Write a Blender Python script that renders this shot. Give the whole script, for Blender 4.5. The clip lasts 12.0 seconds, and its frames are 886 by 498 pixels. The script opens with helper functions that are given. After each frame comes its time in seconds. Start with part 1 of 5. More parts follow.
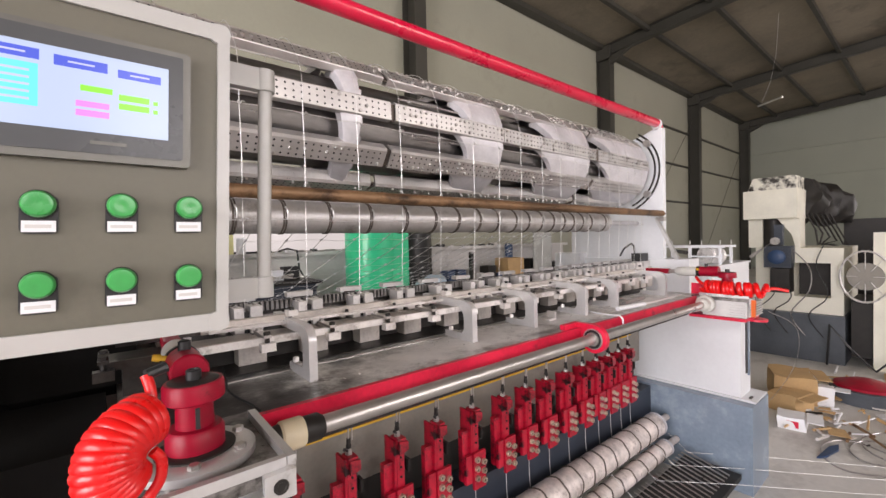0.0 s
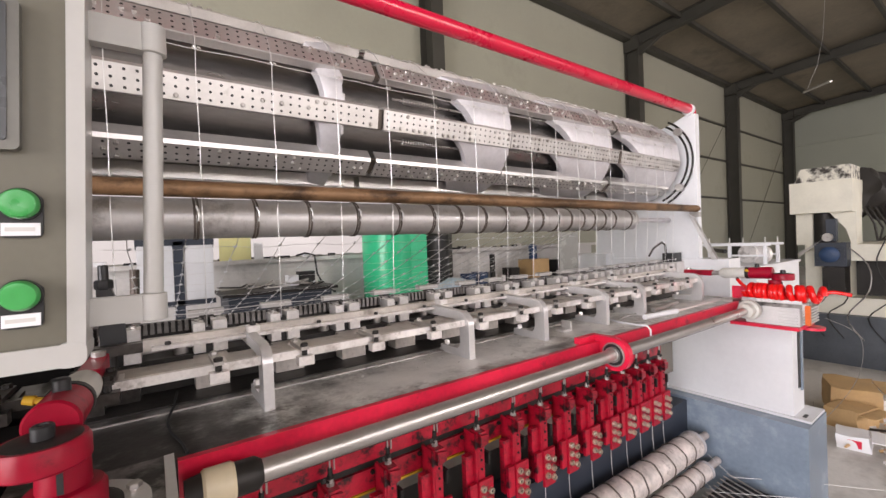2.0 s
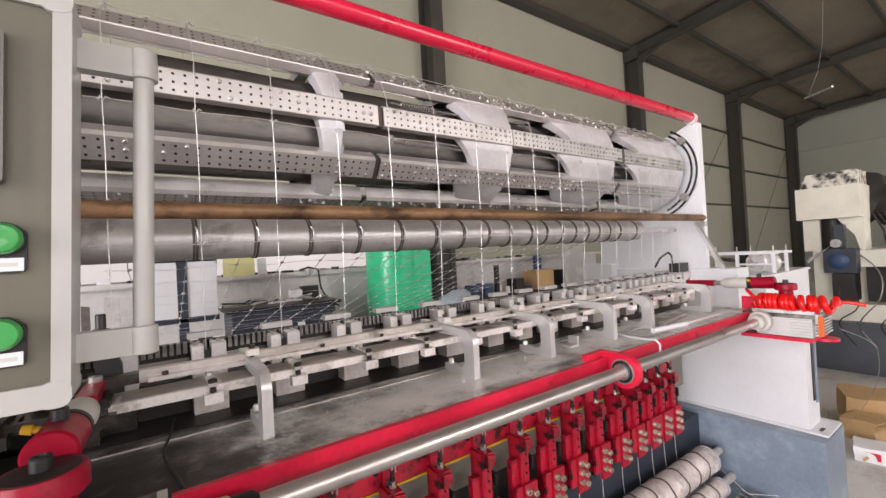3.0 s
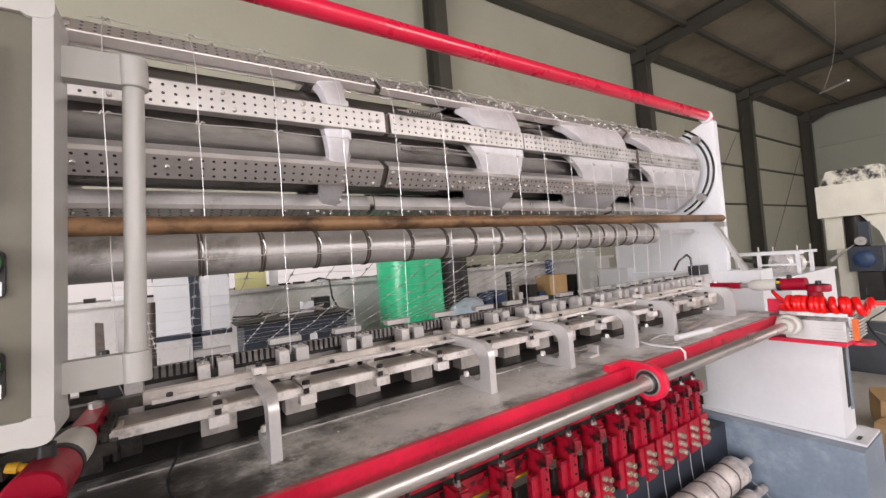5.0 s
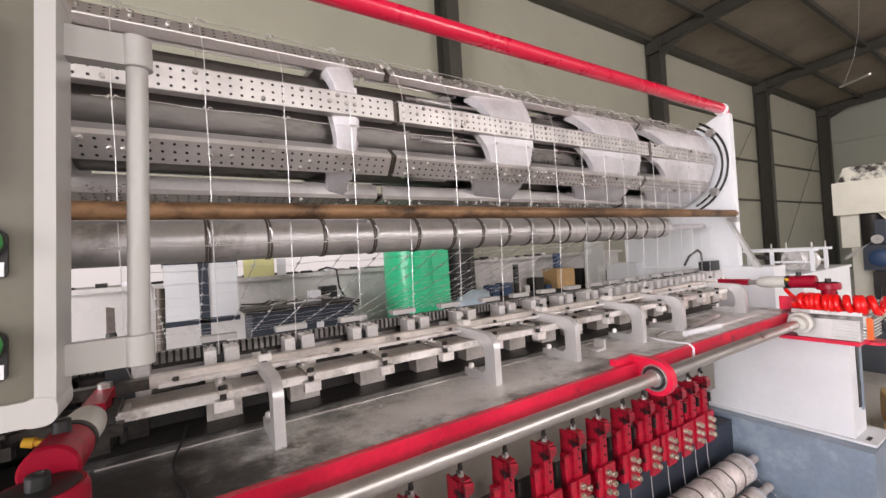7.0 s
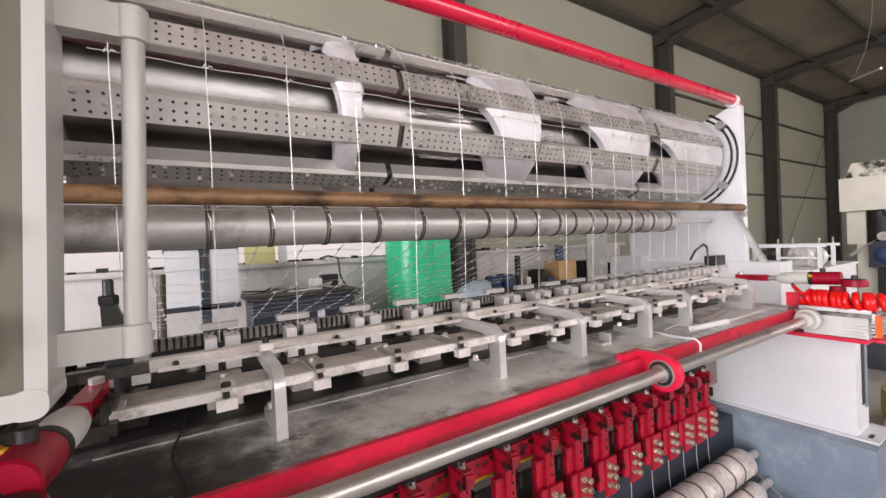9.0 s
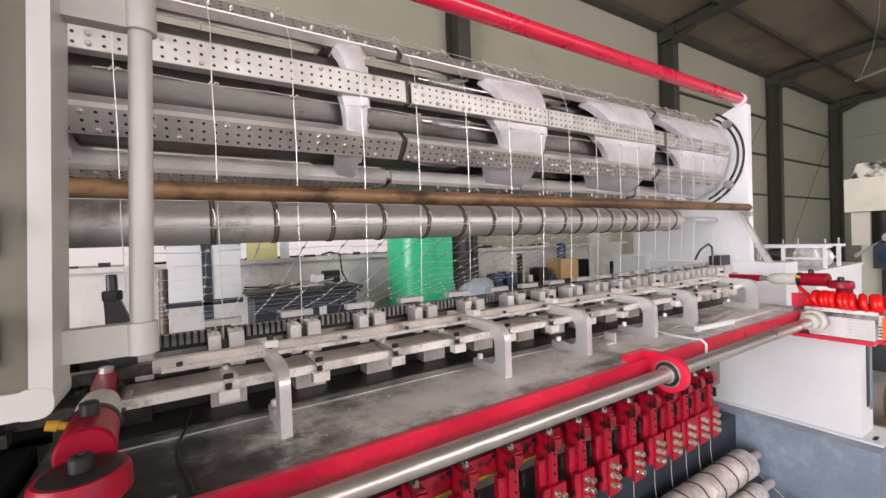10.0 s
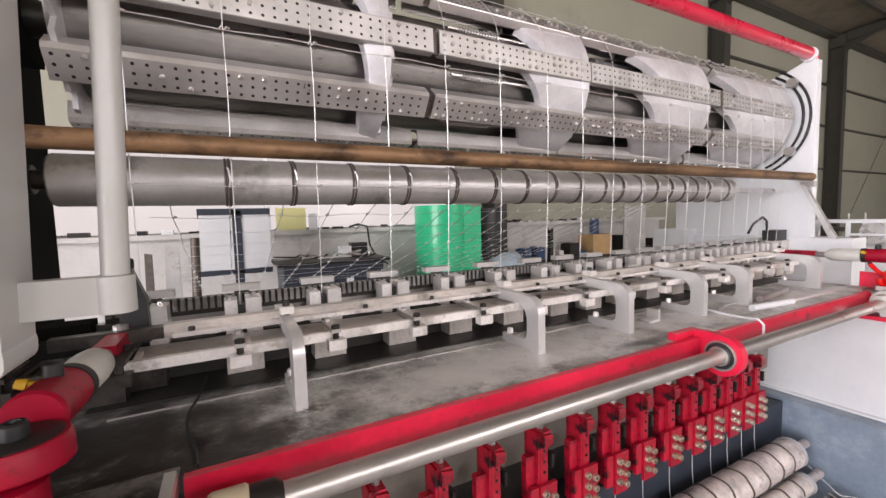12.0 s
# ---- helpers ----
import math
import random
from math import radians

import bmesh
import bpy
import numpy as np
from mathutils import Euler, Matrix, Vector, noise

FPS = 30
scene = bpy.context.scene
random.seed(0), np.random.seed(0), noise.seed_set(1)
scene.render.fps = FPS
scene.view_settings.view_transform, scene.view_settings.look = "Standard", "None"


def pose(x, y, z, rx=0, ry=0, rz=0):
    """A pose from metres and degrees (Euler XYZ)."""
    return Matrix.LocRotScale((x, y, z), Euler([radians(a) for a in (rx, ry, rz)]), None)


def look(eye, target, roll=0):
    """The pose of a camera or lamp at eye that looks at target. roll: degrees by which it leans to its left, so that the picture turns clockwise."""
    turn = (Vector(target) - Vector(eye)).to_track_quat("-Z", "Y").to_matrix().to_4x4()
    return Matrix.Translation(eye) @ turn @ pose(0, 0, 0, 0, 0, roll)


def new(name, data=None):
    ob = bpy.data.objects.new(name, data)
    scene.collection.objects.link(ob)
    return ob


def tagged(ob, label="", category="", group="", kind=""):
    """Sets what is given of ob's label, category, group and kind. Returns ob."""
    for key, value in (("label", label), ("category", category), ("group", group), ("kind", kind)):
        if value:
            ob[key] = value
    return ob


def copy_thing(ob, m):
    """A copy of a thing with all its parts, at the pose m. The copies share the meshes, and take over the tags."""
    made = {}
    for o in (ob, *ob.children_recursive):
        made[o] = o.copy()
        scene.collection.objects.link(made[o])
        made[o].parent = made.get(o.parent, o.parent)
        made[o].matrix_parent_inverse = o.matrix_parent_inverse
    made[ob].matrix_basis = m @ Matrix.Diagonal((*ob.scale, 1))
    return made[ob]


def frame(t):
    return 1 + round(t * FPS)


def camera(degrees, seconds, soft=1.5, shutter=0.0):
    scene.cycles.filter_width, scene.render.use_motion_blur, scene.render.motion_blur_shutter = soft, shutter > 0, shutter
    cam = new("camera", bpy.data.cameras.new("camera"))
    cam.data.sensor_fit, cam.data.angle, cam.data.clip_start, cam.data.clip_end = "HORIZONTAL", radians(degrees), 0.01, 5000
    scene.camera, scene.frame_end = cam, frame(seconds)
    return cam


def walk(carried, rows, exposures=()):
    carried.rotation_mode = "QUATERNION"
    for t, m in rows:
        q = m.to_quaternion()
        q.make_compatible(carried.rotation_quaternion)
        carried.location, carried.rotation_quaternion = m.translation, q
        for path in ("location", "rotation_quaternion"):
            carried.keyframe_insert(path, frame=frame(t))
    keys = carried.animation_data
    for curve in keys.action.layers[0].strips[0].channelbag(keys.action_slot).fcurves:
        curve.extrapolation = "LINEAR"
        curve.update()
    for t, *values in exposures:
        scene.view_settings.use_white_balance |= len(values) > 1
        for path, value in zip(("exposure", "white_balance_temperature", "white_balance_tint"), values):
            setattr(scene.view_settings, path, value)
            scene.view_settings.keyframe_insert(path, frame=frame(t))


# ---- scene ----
cam = camera(94.6, 12.0)
PATH = [
    (0, (0.115, -0.032, 1.522), (1.381, 1.516, 1.479), -1.3),
    (0.5, (0.157, -0.071, 1.513), (1.379, 1.511, 1.448), -0.6),
    (1, (0.22, -0.061, 1.504), (1.396, 1.555, 1.433), -0.4),
    (1.5, (0.274, -0.001, 1.519), (1.425, 1.634, 1.473), -1.1),
    (2, (0.31, 0.038, 1.518), (1.468, 1.668, 1.489), -2.2),
    (2.5, (0.319, 0.037, 1.528), (1.474, 1.669, 1.526), -2.7),
    (3, (0.326, 0.052, 1.536), (1.471, 1.692, 1.56), -3.1),
    (3.5, (0.332, 0.072, 1.536), (1.467, 1.719, 1.577), -3.4),
    (5.5, (0.355, 0.09, 1.543), (1.45, 1.762, 1.607), -4.6),
    (6, (0.36, 0.092, 1.543), (1.447, 1.77, 1.602), -4.4),
    (6.5, (0.359, 0.094, 1.542), (1.438, 1.777, 1.588), -4.0),
    (7, (0.355, 0.097, 1.538), (1.427, 1.786, 1.563), -3.5),
    (9, (0.357, 0.125, 1.539), (1.423, 1.817, 1.516), -2.6),
    (9.5, (0.357, 0.128, 1.54), (1.422, 1.821, 1.513), -2.3),
    (10, (0.352, 0.14, 1.541), (1.413, 1.835, 1.504), -2.1),
    (10.5, (0.354, 0.178, 1.538), (1.411, 1.875, 1.486), -1.7),
    (11, (0.357, 0.213, 1.526), (1.398, 1.918, 1.447), -1.5),
    (11.5, (0.374, 0.202, 1.521), (1.361, 1.936, 1.398), -1.6),
    (12, (0.396, 0.216, 1.512), (1.333, 1.976, 1.359), -1.5),
]
walk(cam, [(t, look(eye, target, roll)) for t, eye, target, roll in PATH], [(0, 0.52, 6900, 20), (1.5, 0.56, 6900, 20), (12, 0.62, 6800, 20)])

# ---- light ----
world = bpy.data.worlds.new("world")
scene.world = world
world.use_nodes = True
wt = world.node_tree
sky = wt.nodes.new("ShaderNodeTexSky")
sky.sky_type, sky.sun_disc = "NISHITA", False
sky.sun_elevation, sky.sun_rotation = radians(48), radians(200)
wt.nodes["Background"].inputs[1].default_value = 0.12
wt.links.new(sky.outputs[0], wt.nodes["Background"].inputs[0])

sun = new("sun", bpy.data.lights.new("sun", "SUN"))
sun.data.energy, sun.data.angle, sun.data.color = 3.0, radians(0.6), (1, 0.95, 0.88)
sun.matrix_world = look((-6, -16, 20), (0, 0, 0))

# assumed, unseen window openings in the long front wall and in the near gable: (centre, size along, size up, facing)
FRONT_Y, BACK_Y, NEAR_X, FAR_X, EAVE = -10.0, 5.5, -7.0, 21.9, 6.3
RIDGE_Y, RIDGE_Z = -2.2, 6.75
FRONT_WINDOWS = [(-3.6, 4.4), (2.4, 4.4), (8.4, 4.4), (14.4, 4.4)]


def window_light(name, where, target, w, h, watts):
    lamp = new(name, bpy.data.lights.new(name, "AREA"))
    lamp.data.shape, lamp.data.size, lamp.data.size_y, lamp.data.energy = "RECTANGLE", w, h, watts
    lamp.data.color = (1.0, 0.985, 0.96)
    lamp.matrix_world = look(where, target)
    return lamp


# lamps added in unseen openings, each power balanced on its own
for wx, ww in FRONT_WINDOWS:
    window_light("window_light", (wx, FRONT_Y + 0.05, 4.0), (wx, 0, 3.4), ww, 3.4, {-3.6: 110, 2.4: 170, 8.4: 330, 14.4: 60}[wx])
window_light("window_light", (NEAR_X + 0.05, -2.0, 2.6), (0, -2.0, 2.6), 6.0, 4.2, 640).data.color = (0.94, 0.97, 1.0)
window_light("window_light", (FAR_X - 0.05, -4.0, 2.2), (0, -4.0, 2.2), 5.0, 4.0, 90)


# ---- materials ----
def material(name, colour, rough=0.5, metal=0.0, vary=0.25, scale=6.0, bump=0.1, fine=60.0, spot=None, spot_size=3.0, spot_at=0.6, stretch=(1, 1, 1), coat=0.0):
    m = bpy.data.materials.new(name)
    m.use_nodes = True
    nt = m.node_tree
    b = nt.nodes["Principled BSDF"]
    co = nt.nodes.new("ShaderNodeTexCoord")
    mp = nt.nodes.new("ShaderNodeMapping")
    mp.inputs["Scale"].default_value = stretch
    nt.links.new(co.outputs["Object"], mp.inputs["Vector"])
    n1 = nt.nodes.new("ShaderNodeTexNoise")
    n1.inputs["Scale"].default_value, n1.inputs["Detail"].default_value = scale, 6
    n2 = nt.nodes.new("ShaderNodeTexNoise")
    n2.inputs["Scale"].default_value, n2.inputs["Detail"].default_value = fine, 4
    for n in (n1, n2):
        nt.links.new(mp.outputs[0], n.inputs["Vector"])
    add = nt.nodes.new("ShaderNodeMath")
    add.operation = "MULTIPLY_ADD"
    add.inputs[1].default_value = 0.35
    nt.links.new(n2.outputs[0], add.inputs[0])
    nt.links.new(n1.outputs[0], add.inputs[2])
    ramp = nt.nodes.new("ShaderNodeValToRGB")
    lo = [c * (1 - vary) for c in colour]
    hi = [min(1, c * (1 + vary)) for c in colour]
    ramp.color_ramp.elements[0].position, ramp.color_ramp.elements[1].position = 0.42, 0.92
    ramp.color_ramp.elements[0].color, ramp.color_ramp.elements[1].color = (*lo, 1), (*hi, 1)
    nt.links.new(add.outputs[0], ramp.inputs[0])
    last = ramp.outputs[0]
    if spot:
        n3 = nt.nodes.new("ShaderNodeTexNoise")
        n3.inputs["Scale"].default_value, n3.inputs["Detail"].default_value = spot_size, 8
        n3.inputs["Roughness"].default_value = 0.7
        nt.links.new(mp.outputs[0], n3.inputs["Vector"])
        r3 = nt.nodes.new("ShaderNodeValToRGB")
        r3.color_ramp.elements[0].position, r3.color_ramp.elements[1].position = spot_at - 0.06, spot_at + 0.06
        mix = nt.nodes.new("ShaderNodeMix")
        mix.data_type = "RGBA"
        nt.links.new(n3.outputs[0], r3.inputs[0])
        nt.links.new(r3.outputs[0], mix.inputs["Factor"])
        nt.links.new(last, mix.inputs["A"])
        mix.inputs["B"].default_value = (*spot, 1)
        last = mix.outputs["Result"]
    nt.links.new(last, b.inputs["Base Color"])
    mr = nt.nodes.new("ShaderNodeMapRange")
    mr.inputs[1].default_value, mr.inputs[2].default_value = 0.35, 0.95
    mr.inputs[3].default_value, mr.inputs[4].default_value = max(0.04, rough - 0.1), min(1, rough + 0.12)
    nt.links.new(add.outputs[0], mr.inputs[0])
    nt.links.new(mr.outputs[0], b.inputs["Roughness"])
    b.inputs["Metallic"].default_value = metal
    b.inputs["Coat Weight"].default_value = coat
    if bump:
        bp = nt.nodes.new("ShaderNodeBump")
        bp.inputs["Strength"].default_value, bp.inputs["Distance"].default_value = bump, 0.004
        nt.links.new(add.outputs[0], bp.inputs["Height"])
        nt.links.new(bp.outputs[0], b.inputs["Normal"])
    return m


def glow(name, colour, strength):
    m = bpy.data.materials.new(name)
    m.use_nodes = True
    b = m.node_tree.nodes["Principled BSDF"]
    b.inputs["Base Color"].default_value = (0.02, 0.02, 0.02, 1)
    b.inputs["Emission Color"].default_value = (*colour, 1)
    b.inputs["Emission Strength"].default_value = strength
    b.inputs["Roughness"].default_value = 0.2
    return m


M = {}
M["red"] = material("red_paint", (0.70, 0.012, 0.050), 0.36, 0, 0.28, 7, 0.2, 80, (0.22, 0.012, 0.02), 8, 0.64, coat=0.25)
M["red_worn"] = material("worn_red_paint", (0.44, 0.005, 0.026), 0.40, 0, 0.4, 14, 0.2, 90, (0.02, 0.005, 0.006), 20, 0.565, coat=0.1)
M["bracket"] = material("grey_machined_plate", (0.68, 0.665, 0.66), 0.36, 0.45, 0.12, 7, 0.08, 120, (0.36, 0.34, 0.32), 9, 0.66)
M["red_dark"] = material("dark_red_paint", (0.30, 0.003, 0.020), 0.38, 0, 0.25, 12, 0.15, 80, (0.07, 0.004, 0.008), 14, 0.66)
M["red_dark"].node_tree.nodes["Principled BSDF"].inputs["Specular IOR Level"].default_value = 0.25
M["red_tube"] = material("red_tube_paint", (0.68, 0.004, 0.045), 0.28, 0, 0.10, 4, 0.05, 60, coat=0.4)
M["hose"] = material("red_hose", (0.80, 0.006, 0.006), 0.30, 0, 0.08, 20, 0.04, 120, coat=0.15)
M["white"] = material("white_paint", (0.76, 0.77, 0.79), 0.42, 0, 0.06, 3, 0.08, 40, (0.55, 0.55, 0.54), 4, 0.74, coat=0.2)
M["cream"] = material("cream_paint", (0.80, 0.77, 0.66), 0.5, 0, 0.08, 4, 0.08, 50, (0.4, 0.34, 0.24), 6, 0.74)
M["cream_black"] = material("cream_paint_with_black_grime", (0.75, 0.72, 0.62), 0.55, 0, 0.1, 4, 0.1, 50, (0.03, 0.025, 0.02), 9, 0.52)
M["light_plastic"] = material("light_grey_plastic", (0.47, 0.46, 0.44), 0.38, 0, 0.05, 5, 0.05, 70, (0.5, 0.48, 0.45), 7, 0.76, coat=0.2)
M["panel"] = material("khaki_grey_panel", (0.138, 0.128, 0.098), 0.42, 0.1, 0.09, 5, 0.06, 120, (0.115, 0.106, 0.082), 3, 0.64)
M["blue_grey"] = material("blue_grey_paint", (0.22, 0.28, 0.35), 0.38, 0, 0.25, 4, 0.12, 50, (0.34, 0.40, 0.46), 4, 0.58, coat=0.2)
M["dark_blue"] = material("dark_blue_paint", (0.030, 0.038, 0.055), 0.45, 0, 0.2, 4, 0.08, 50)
M["steel"] = material("bright_steel", (0.48, 0.455, 0.435), 0.33, 0.8, 0.15, 14, 0.08, 140, (0.36, 0.33, 0.30), 8, 0.68)
M["steel_bar"] = material("machined_steel", (0.76, 0.725, 0.70), 0.34, 0.35, 0.22, 13, 0.2, 160, (0.42, 0.38, 0.35), 12, 0.60)
M["guide"] = material("tarnished_guide_steel", (0.54, 0.495, 0.455), 0.36, 0.3, 0.3, 10, 0.2, 120, (0.30, 0.265, 0.235), 9, 0.60)
M["roller_grey"] = material("matt_grey_roller", (0.52, 0.50, 0.49), 0.42, 0.6, 0.18, 6, 0.12, 80, (0.30, 0.28, 0.26), 7, 0.62)
M["core"] = material("dull_grey_core_pipe", (0.30, 0.285, 0.28), 0.30, 0.88, 0.25, 4, 0.08, 90, (0.17, 0.16, 0.15), 5, 0.60, (0.3, 1, 1))
M["weld"] = material("brown_weld", (0.13, 0.105, 0.09), 0.5, 0.5, 0.3, 30, 0.2, 100)
M["zinc"] = material("zinc_plate", (0.75, 0.72, 0.70), 0.36, 0.5, 0.2, 9, 0.1, 120, (0.30, 0.27, 0.25), 8, 0.63)
M["white_metal"] = material("bright_sheet_metal", (0.63, 0.612, 0.635), 0.50, 0.45, 0.18, 7, 0.1, 60, (0.62, 0.60, 0.61), 5, 0.70)
M["grey_pipe"] = material("grey_steel_pipe", (0.38, 0.36, 0.35), 0.29, 0.85, 0.16, 5, 0.06, 90, (0.22, 0.21, 0.2), 6, 0.70, (0.3, 1, 1))
M["rust_pipe"] = material("rusty_pipe", (0.21, 0.118, 0.060), 0.46, 0.4, 0.5, 9, 0.3, 60, (0.045, 0.024, 0.014), 6, 0.56, (0.6, 1, 1))
M["table"] = material("worn_steel_table", (0.62, 0.58, 0.545), 0.36, 0.15, 0.75, 14, 0.35, 110, (0.13, 0.11, 0.095), 11, 0.58)


def blend_patches(m, patches, colour):
    """Uneven patches (x, y, half length, half width) of one colour blended over a surface."""
    nt = m.node_tree
    b = nt.nodes["Principled BSDF"]
    co = nt.nodes.new("ShaderNodeTexCoord")
    grain = nt.nodes.new("ShaderNodeTexNoise")
    grain.inputs["Scale"].default_value, grain.inputs["Detail"].default_value = 17, 10
    grain.inputs["Roughness"].default_value = 0.68
    nt.links.new(co.outputs["Object"], grain.inputs["Vector"])
    for x, y, rx, ry in patches:
        mp = nt.nodes.new("ShaderNodeMapping")
        mp.inputs["Location"].default_value = (-x / rx, -y / ry, -1.18 / 0.3)
        mp.inputs["Scale"].default_value = (1 / rx, 1 / ry, 1 / 0.3)
        nt.links.new(co.outputs["Object"], mp.inputs["Vector"])
        g = nt.nodes.new("ShaderNodeTexGradient")
        g.gradient_type = "SPHERICAL"
        nt.links.new(mp.outputs[0], g.inputs["Vector"])
        mul = nt.nodes.new("ShaderNodeMath")
        mul.operation = "MULTIPLY"
        nt.links.new(g.outputs["Fac"], mul.inputs[0])
        nt.links.new(grain.outputs[0], mul.inputs[1])
        ramp = nt.nodes.new("ShaderNodeValToRGB")
        ramp.color_ramp.elements[0].position, ramp.color_ramp.elements[1].position = 0.13, 0.38
        ramp.color_ramp.elements[1].color = (0.76, 0.76, 0.76, 1)
        nt.links.new(mul.outputs[0], ramp.inputs[0])
        mix = nt.nodes.new("ShaderNodeMix")
        mix.data_type = "RGBA"
        nt.links.new(ramp.outputs[0], mix.inputs["Factor"])
        nt.links.new(b.inputs["Base Color"].links[0].from_socket, mix.inputs["A"])
        mix.inputs["B"].default_value = (*colour, 1)
        nt.links.new(mix.outputs["Result"], b.inputs["Base Color"])


# pale patches: dust, with the table's sheen put into the same colour
blend_patches(M["table"], [(1.08, 0.99, 0.55, 0.24), (0.80, 0.95, 0.40, 0.15), (1.62, 0.98, 0.45, 0.16), (2.2, 0.97, 0.55, 0.14)], (0.84, 0.81, 0.79))
# dark patches: shade at the panel end and under the plates, plus oil
blend_patches(M["table"], [(0.16, 1.02, 0.45, 0.40), (0.36, 0.87, 0.42, 0.13), (0.28, 0.92, 0.34, 0.26), (0.24, 0.98, 0.36, 0.34), (0.50, 1.14, 0.45, 0.06), (1.34, 0.882, 0.18, 0.04)], (0.035, 0.03, 0.027))
# near-end steel: grease and the panel's shade share one dark colour
M["oily"] = material("oily_shaded_steel", (0.055, 0.048, 0.043), 0.34, 0.55, 0.5, 12, 0.2, 90, (0.02, 0.018, 0.016), 9, 0.55)
M["bar_zinc"] = material("bright_perforated_zinc", (0.60, 0.575, 0.56), 0.34, 0.72, 0.14, 9, 0.06, 120, (0.42, 0.39, 0.37), 8, 0.66)
M["dark_steel"] = material("dark_oily_steel", (0.026, 0.023, 0.021), 0.48, 0.4, 0.3, 10, 0.15, 80)
# near-black that puts the shade behind the panel into the colour
M["shade_black"] = material("matt_shade_black", (0.008, 0.0075, 0.007), 0.92, 0, 0.3, 6, 0.1, 60)
M["shade_black"].node_tree.nodes["Principled BSDF"].inputs["Specular IOR Level"].default_value = 0.12
M["greasy"] = material("greasy_cast_plate", (0.30, 0.285, 0.27), 0.34, 0.65, 0.45, 14, 0.25, 90, (0.05, 0.045, 0.04), 11, 0.52)
M["black"] = material("black_plastic", (0.018, 0.018, 0.019), 0.4, 0, 0.2, 10, 0.05, 80)
M["wire"] = material("galvanised_wire", (0.70, 0.69, 0.68), 0.35, 0.55, 0.08, 20, 0.0, 100)
M["alu"] = material("cast_aluminium", (0.66, 0.65, 0.64), 0.4, 0.7, 0.12, 8, 0.12, 120, (0.30, 0.26, 0.22), 7, 0.66)
M["ivory"] = material("ivory_nylon", (0.70, 0.60, 0.42), 0.45, 0, 0.1, 8, 0.05, 60)
M["green_button"] = material("green_plastic", (0.03, 0.34, 0.075), 0.3, 0, 0.12, 12, 0.03, 80, coat=0.4)
M["tag"] = material("white_tag", (0.80, 0.80, 0.82), 0.4, 0, 0.04, 12, 0.0, 60)
M["green"] = material("green_plastic_sheet", (0.0, 0.56, 0.26), 0.34, 0, 0.08, 3, 0.06, 30, coat=0.3)
M["brass"] = material("brass_bolt", (0.66, 0.58, 0.46), 0.35, 0.85, 0.2, 30, 0.05, 90)
M["concrete"] = material("concrete_floor", (0.58, 0.56, 0.53), 0.62, 0, 0.16, 0.9, 0.12, 30, (0.42, 0.395, 0.37), 1.3, 0.58)
M["dado"] = material("grey_rendered_wall", (0.66, 0.635, 0.615), 0.8, 0, 0.12, 1.6, 0.15, 30, (0.48, 0.465, 0.45), 1.8, 0.6)
M["wall"] = material("beige_wall_panel", (0.35, 0.345, 0.275), 0.6, 0, 0.07, 0.8, 0.05, 20, (0.32, 0.315, 0.25), 0.8, 0.62)
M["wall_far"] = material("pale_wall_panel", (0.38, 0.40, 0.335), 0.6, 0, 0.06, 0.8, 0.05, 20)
M["roof"] = material("insulated_roof", (0.215, 0.182, 0.135), 0.8, 0, 0.25, 0.7, 0.1, 12, (0.145, 0.122, 0.090), 0.6, 0.6)
M["frame"] = material("dark_grey_steel_frame", (0.050, 0.047, 0.038), 0.5, 0, 0.16, 3, 0.06, 40)
M["apron"] = material("beige_apron", (0.24, 0.22, 0.19), 0.5, 0.3, 0.2, 5, 0.1, 60, (0.2, 0.18, 0.16), 5, 0.6)
M["roller_pale"] = material("pale_roller", (0.68, 0.61, 0.58), 0.42, 0.2, 0.35, 14, 0.12, 60, (0.34, 0.28, 0.26), 12, 0.60)
M["screen_black"] = material("glossy_black_bezel", (0.055, 0.057, 0.06), 0.28, 0, 0.1, 5, 0.0, 60)
M["screen_rim"] = material("grey_metal_bezel", (0.155, 0.15, 0.135), 0.35, 0.5, 0.15, 8, 0.05, 80)
M["ivory_grey"] = material("dusty_ivory_nylon", (0.56, 0.55, 0.51), 0.5, 0, 0.15, 9, 0.05, 60)
M["blue_grey_dark"] = material("dark_blue_grey_paint", (0.075, 0.085, 0.10), 0.45, 0, 0.25, 4, 0.1, 50)

M["card"] = material("cardboard", (0.50, 0.32, 0.15), 0.75, 0, 0.15, 5, 0.1, 50)
M["yellow"] = material("yellow_paper", (0.80, 0.76, 0.36), 0.6, 0, 0.05, 5, 0.02, 40)
M["yellow_strip"] = material("yellow_paint_strip", (0.62, 0.36, 0.02), 0.5, 0, 0.2, 20, 0.1, 60)
M["pale_blue"] = material("pale_blue_plastic_bag", (0.50, 0.62, 0.72), 0.4, 0, 0.12, 8, 0.3, 30)
M["blue"] = material("blue_paint", (0.02, 0.05, 0.12), 0.4, 0, 0.2, 8, 0.1, 50)
M["acrylic"] = material("dusty_clear_sheet", (0.42, 0.42, 0.40), 0.25, 0.1, 0.1, 4, 0.05, 40)
M["orange"] = material("orange_plastic", (0.75, 0.14, 0.02), 0.4, 0, 0.1, 10, 0.05, 50)
# glow that gives the white wall strip its brightness
M["wall_glow"] = glow("white_wall_glow", (1.0, 0.965, 0.95), 0.46)
M["screen_bg"] = glow("screen_white", (0.47, 0.60, 0.84), 0.82)
M["screen_cyan"] = glow("screen_cyan", (0.08, 0.66, 0.78), 1.0)
M["screen_blue"] = glow("screen_blue", (0.05, 0.10, 0.72), 0.8)
M["screen_green"] = glow("screen_green", (0.18, 0.72, 0.01), 1.0)
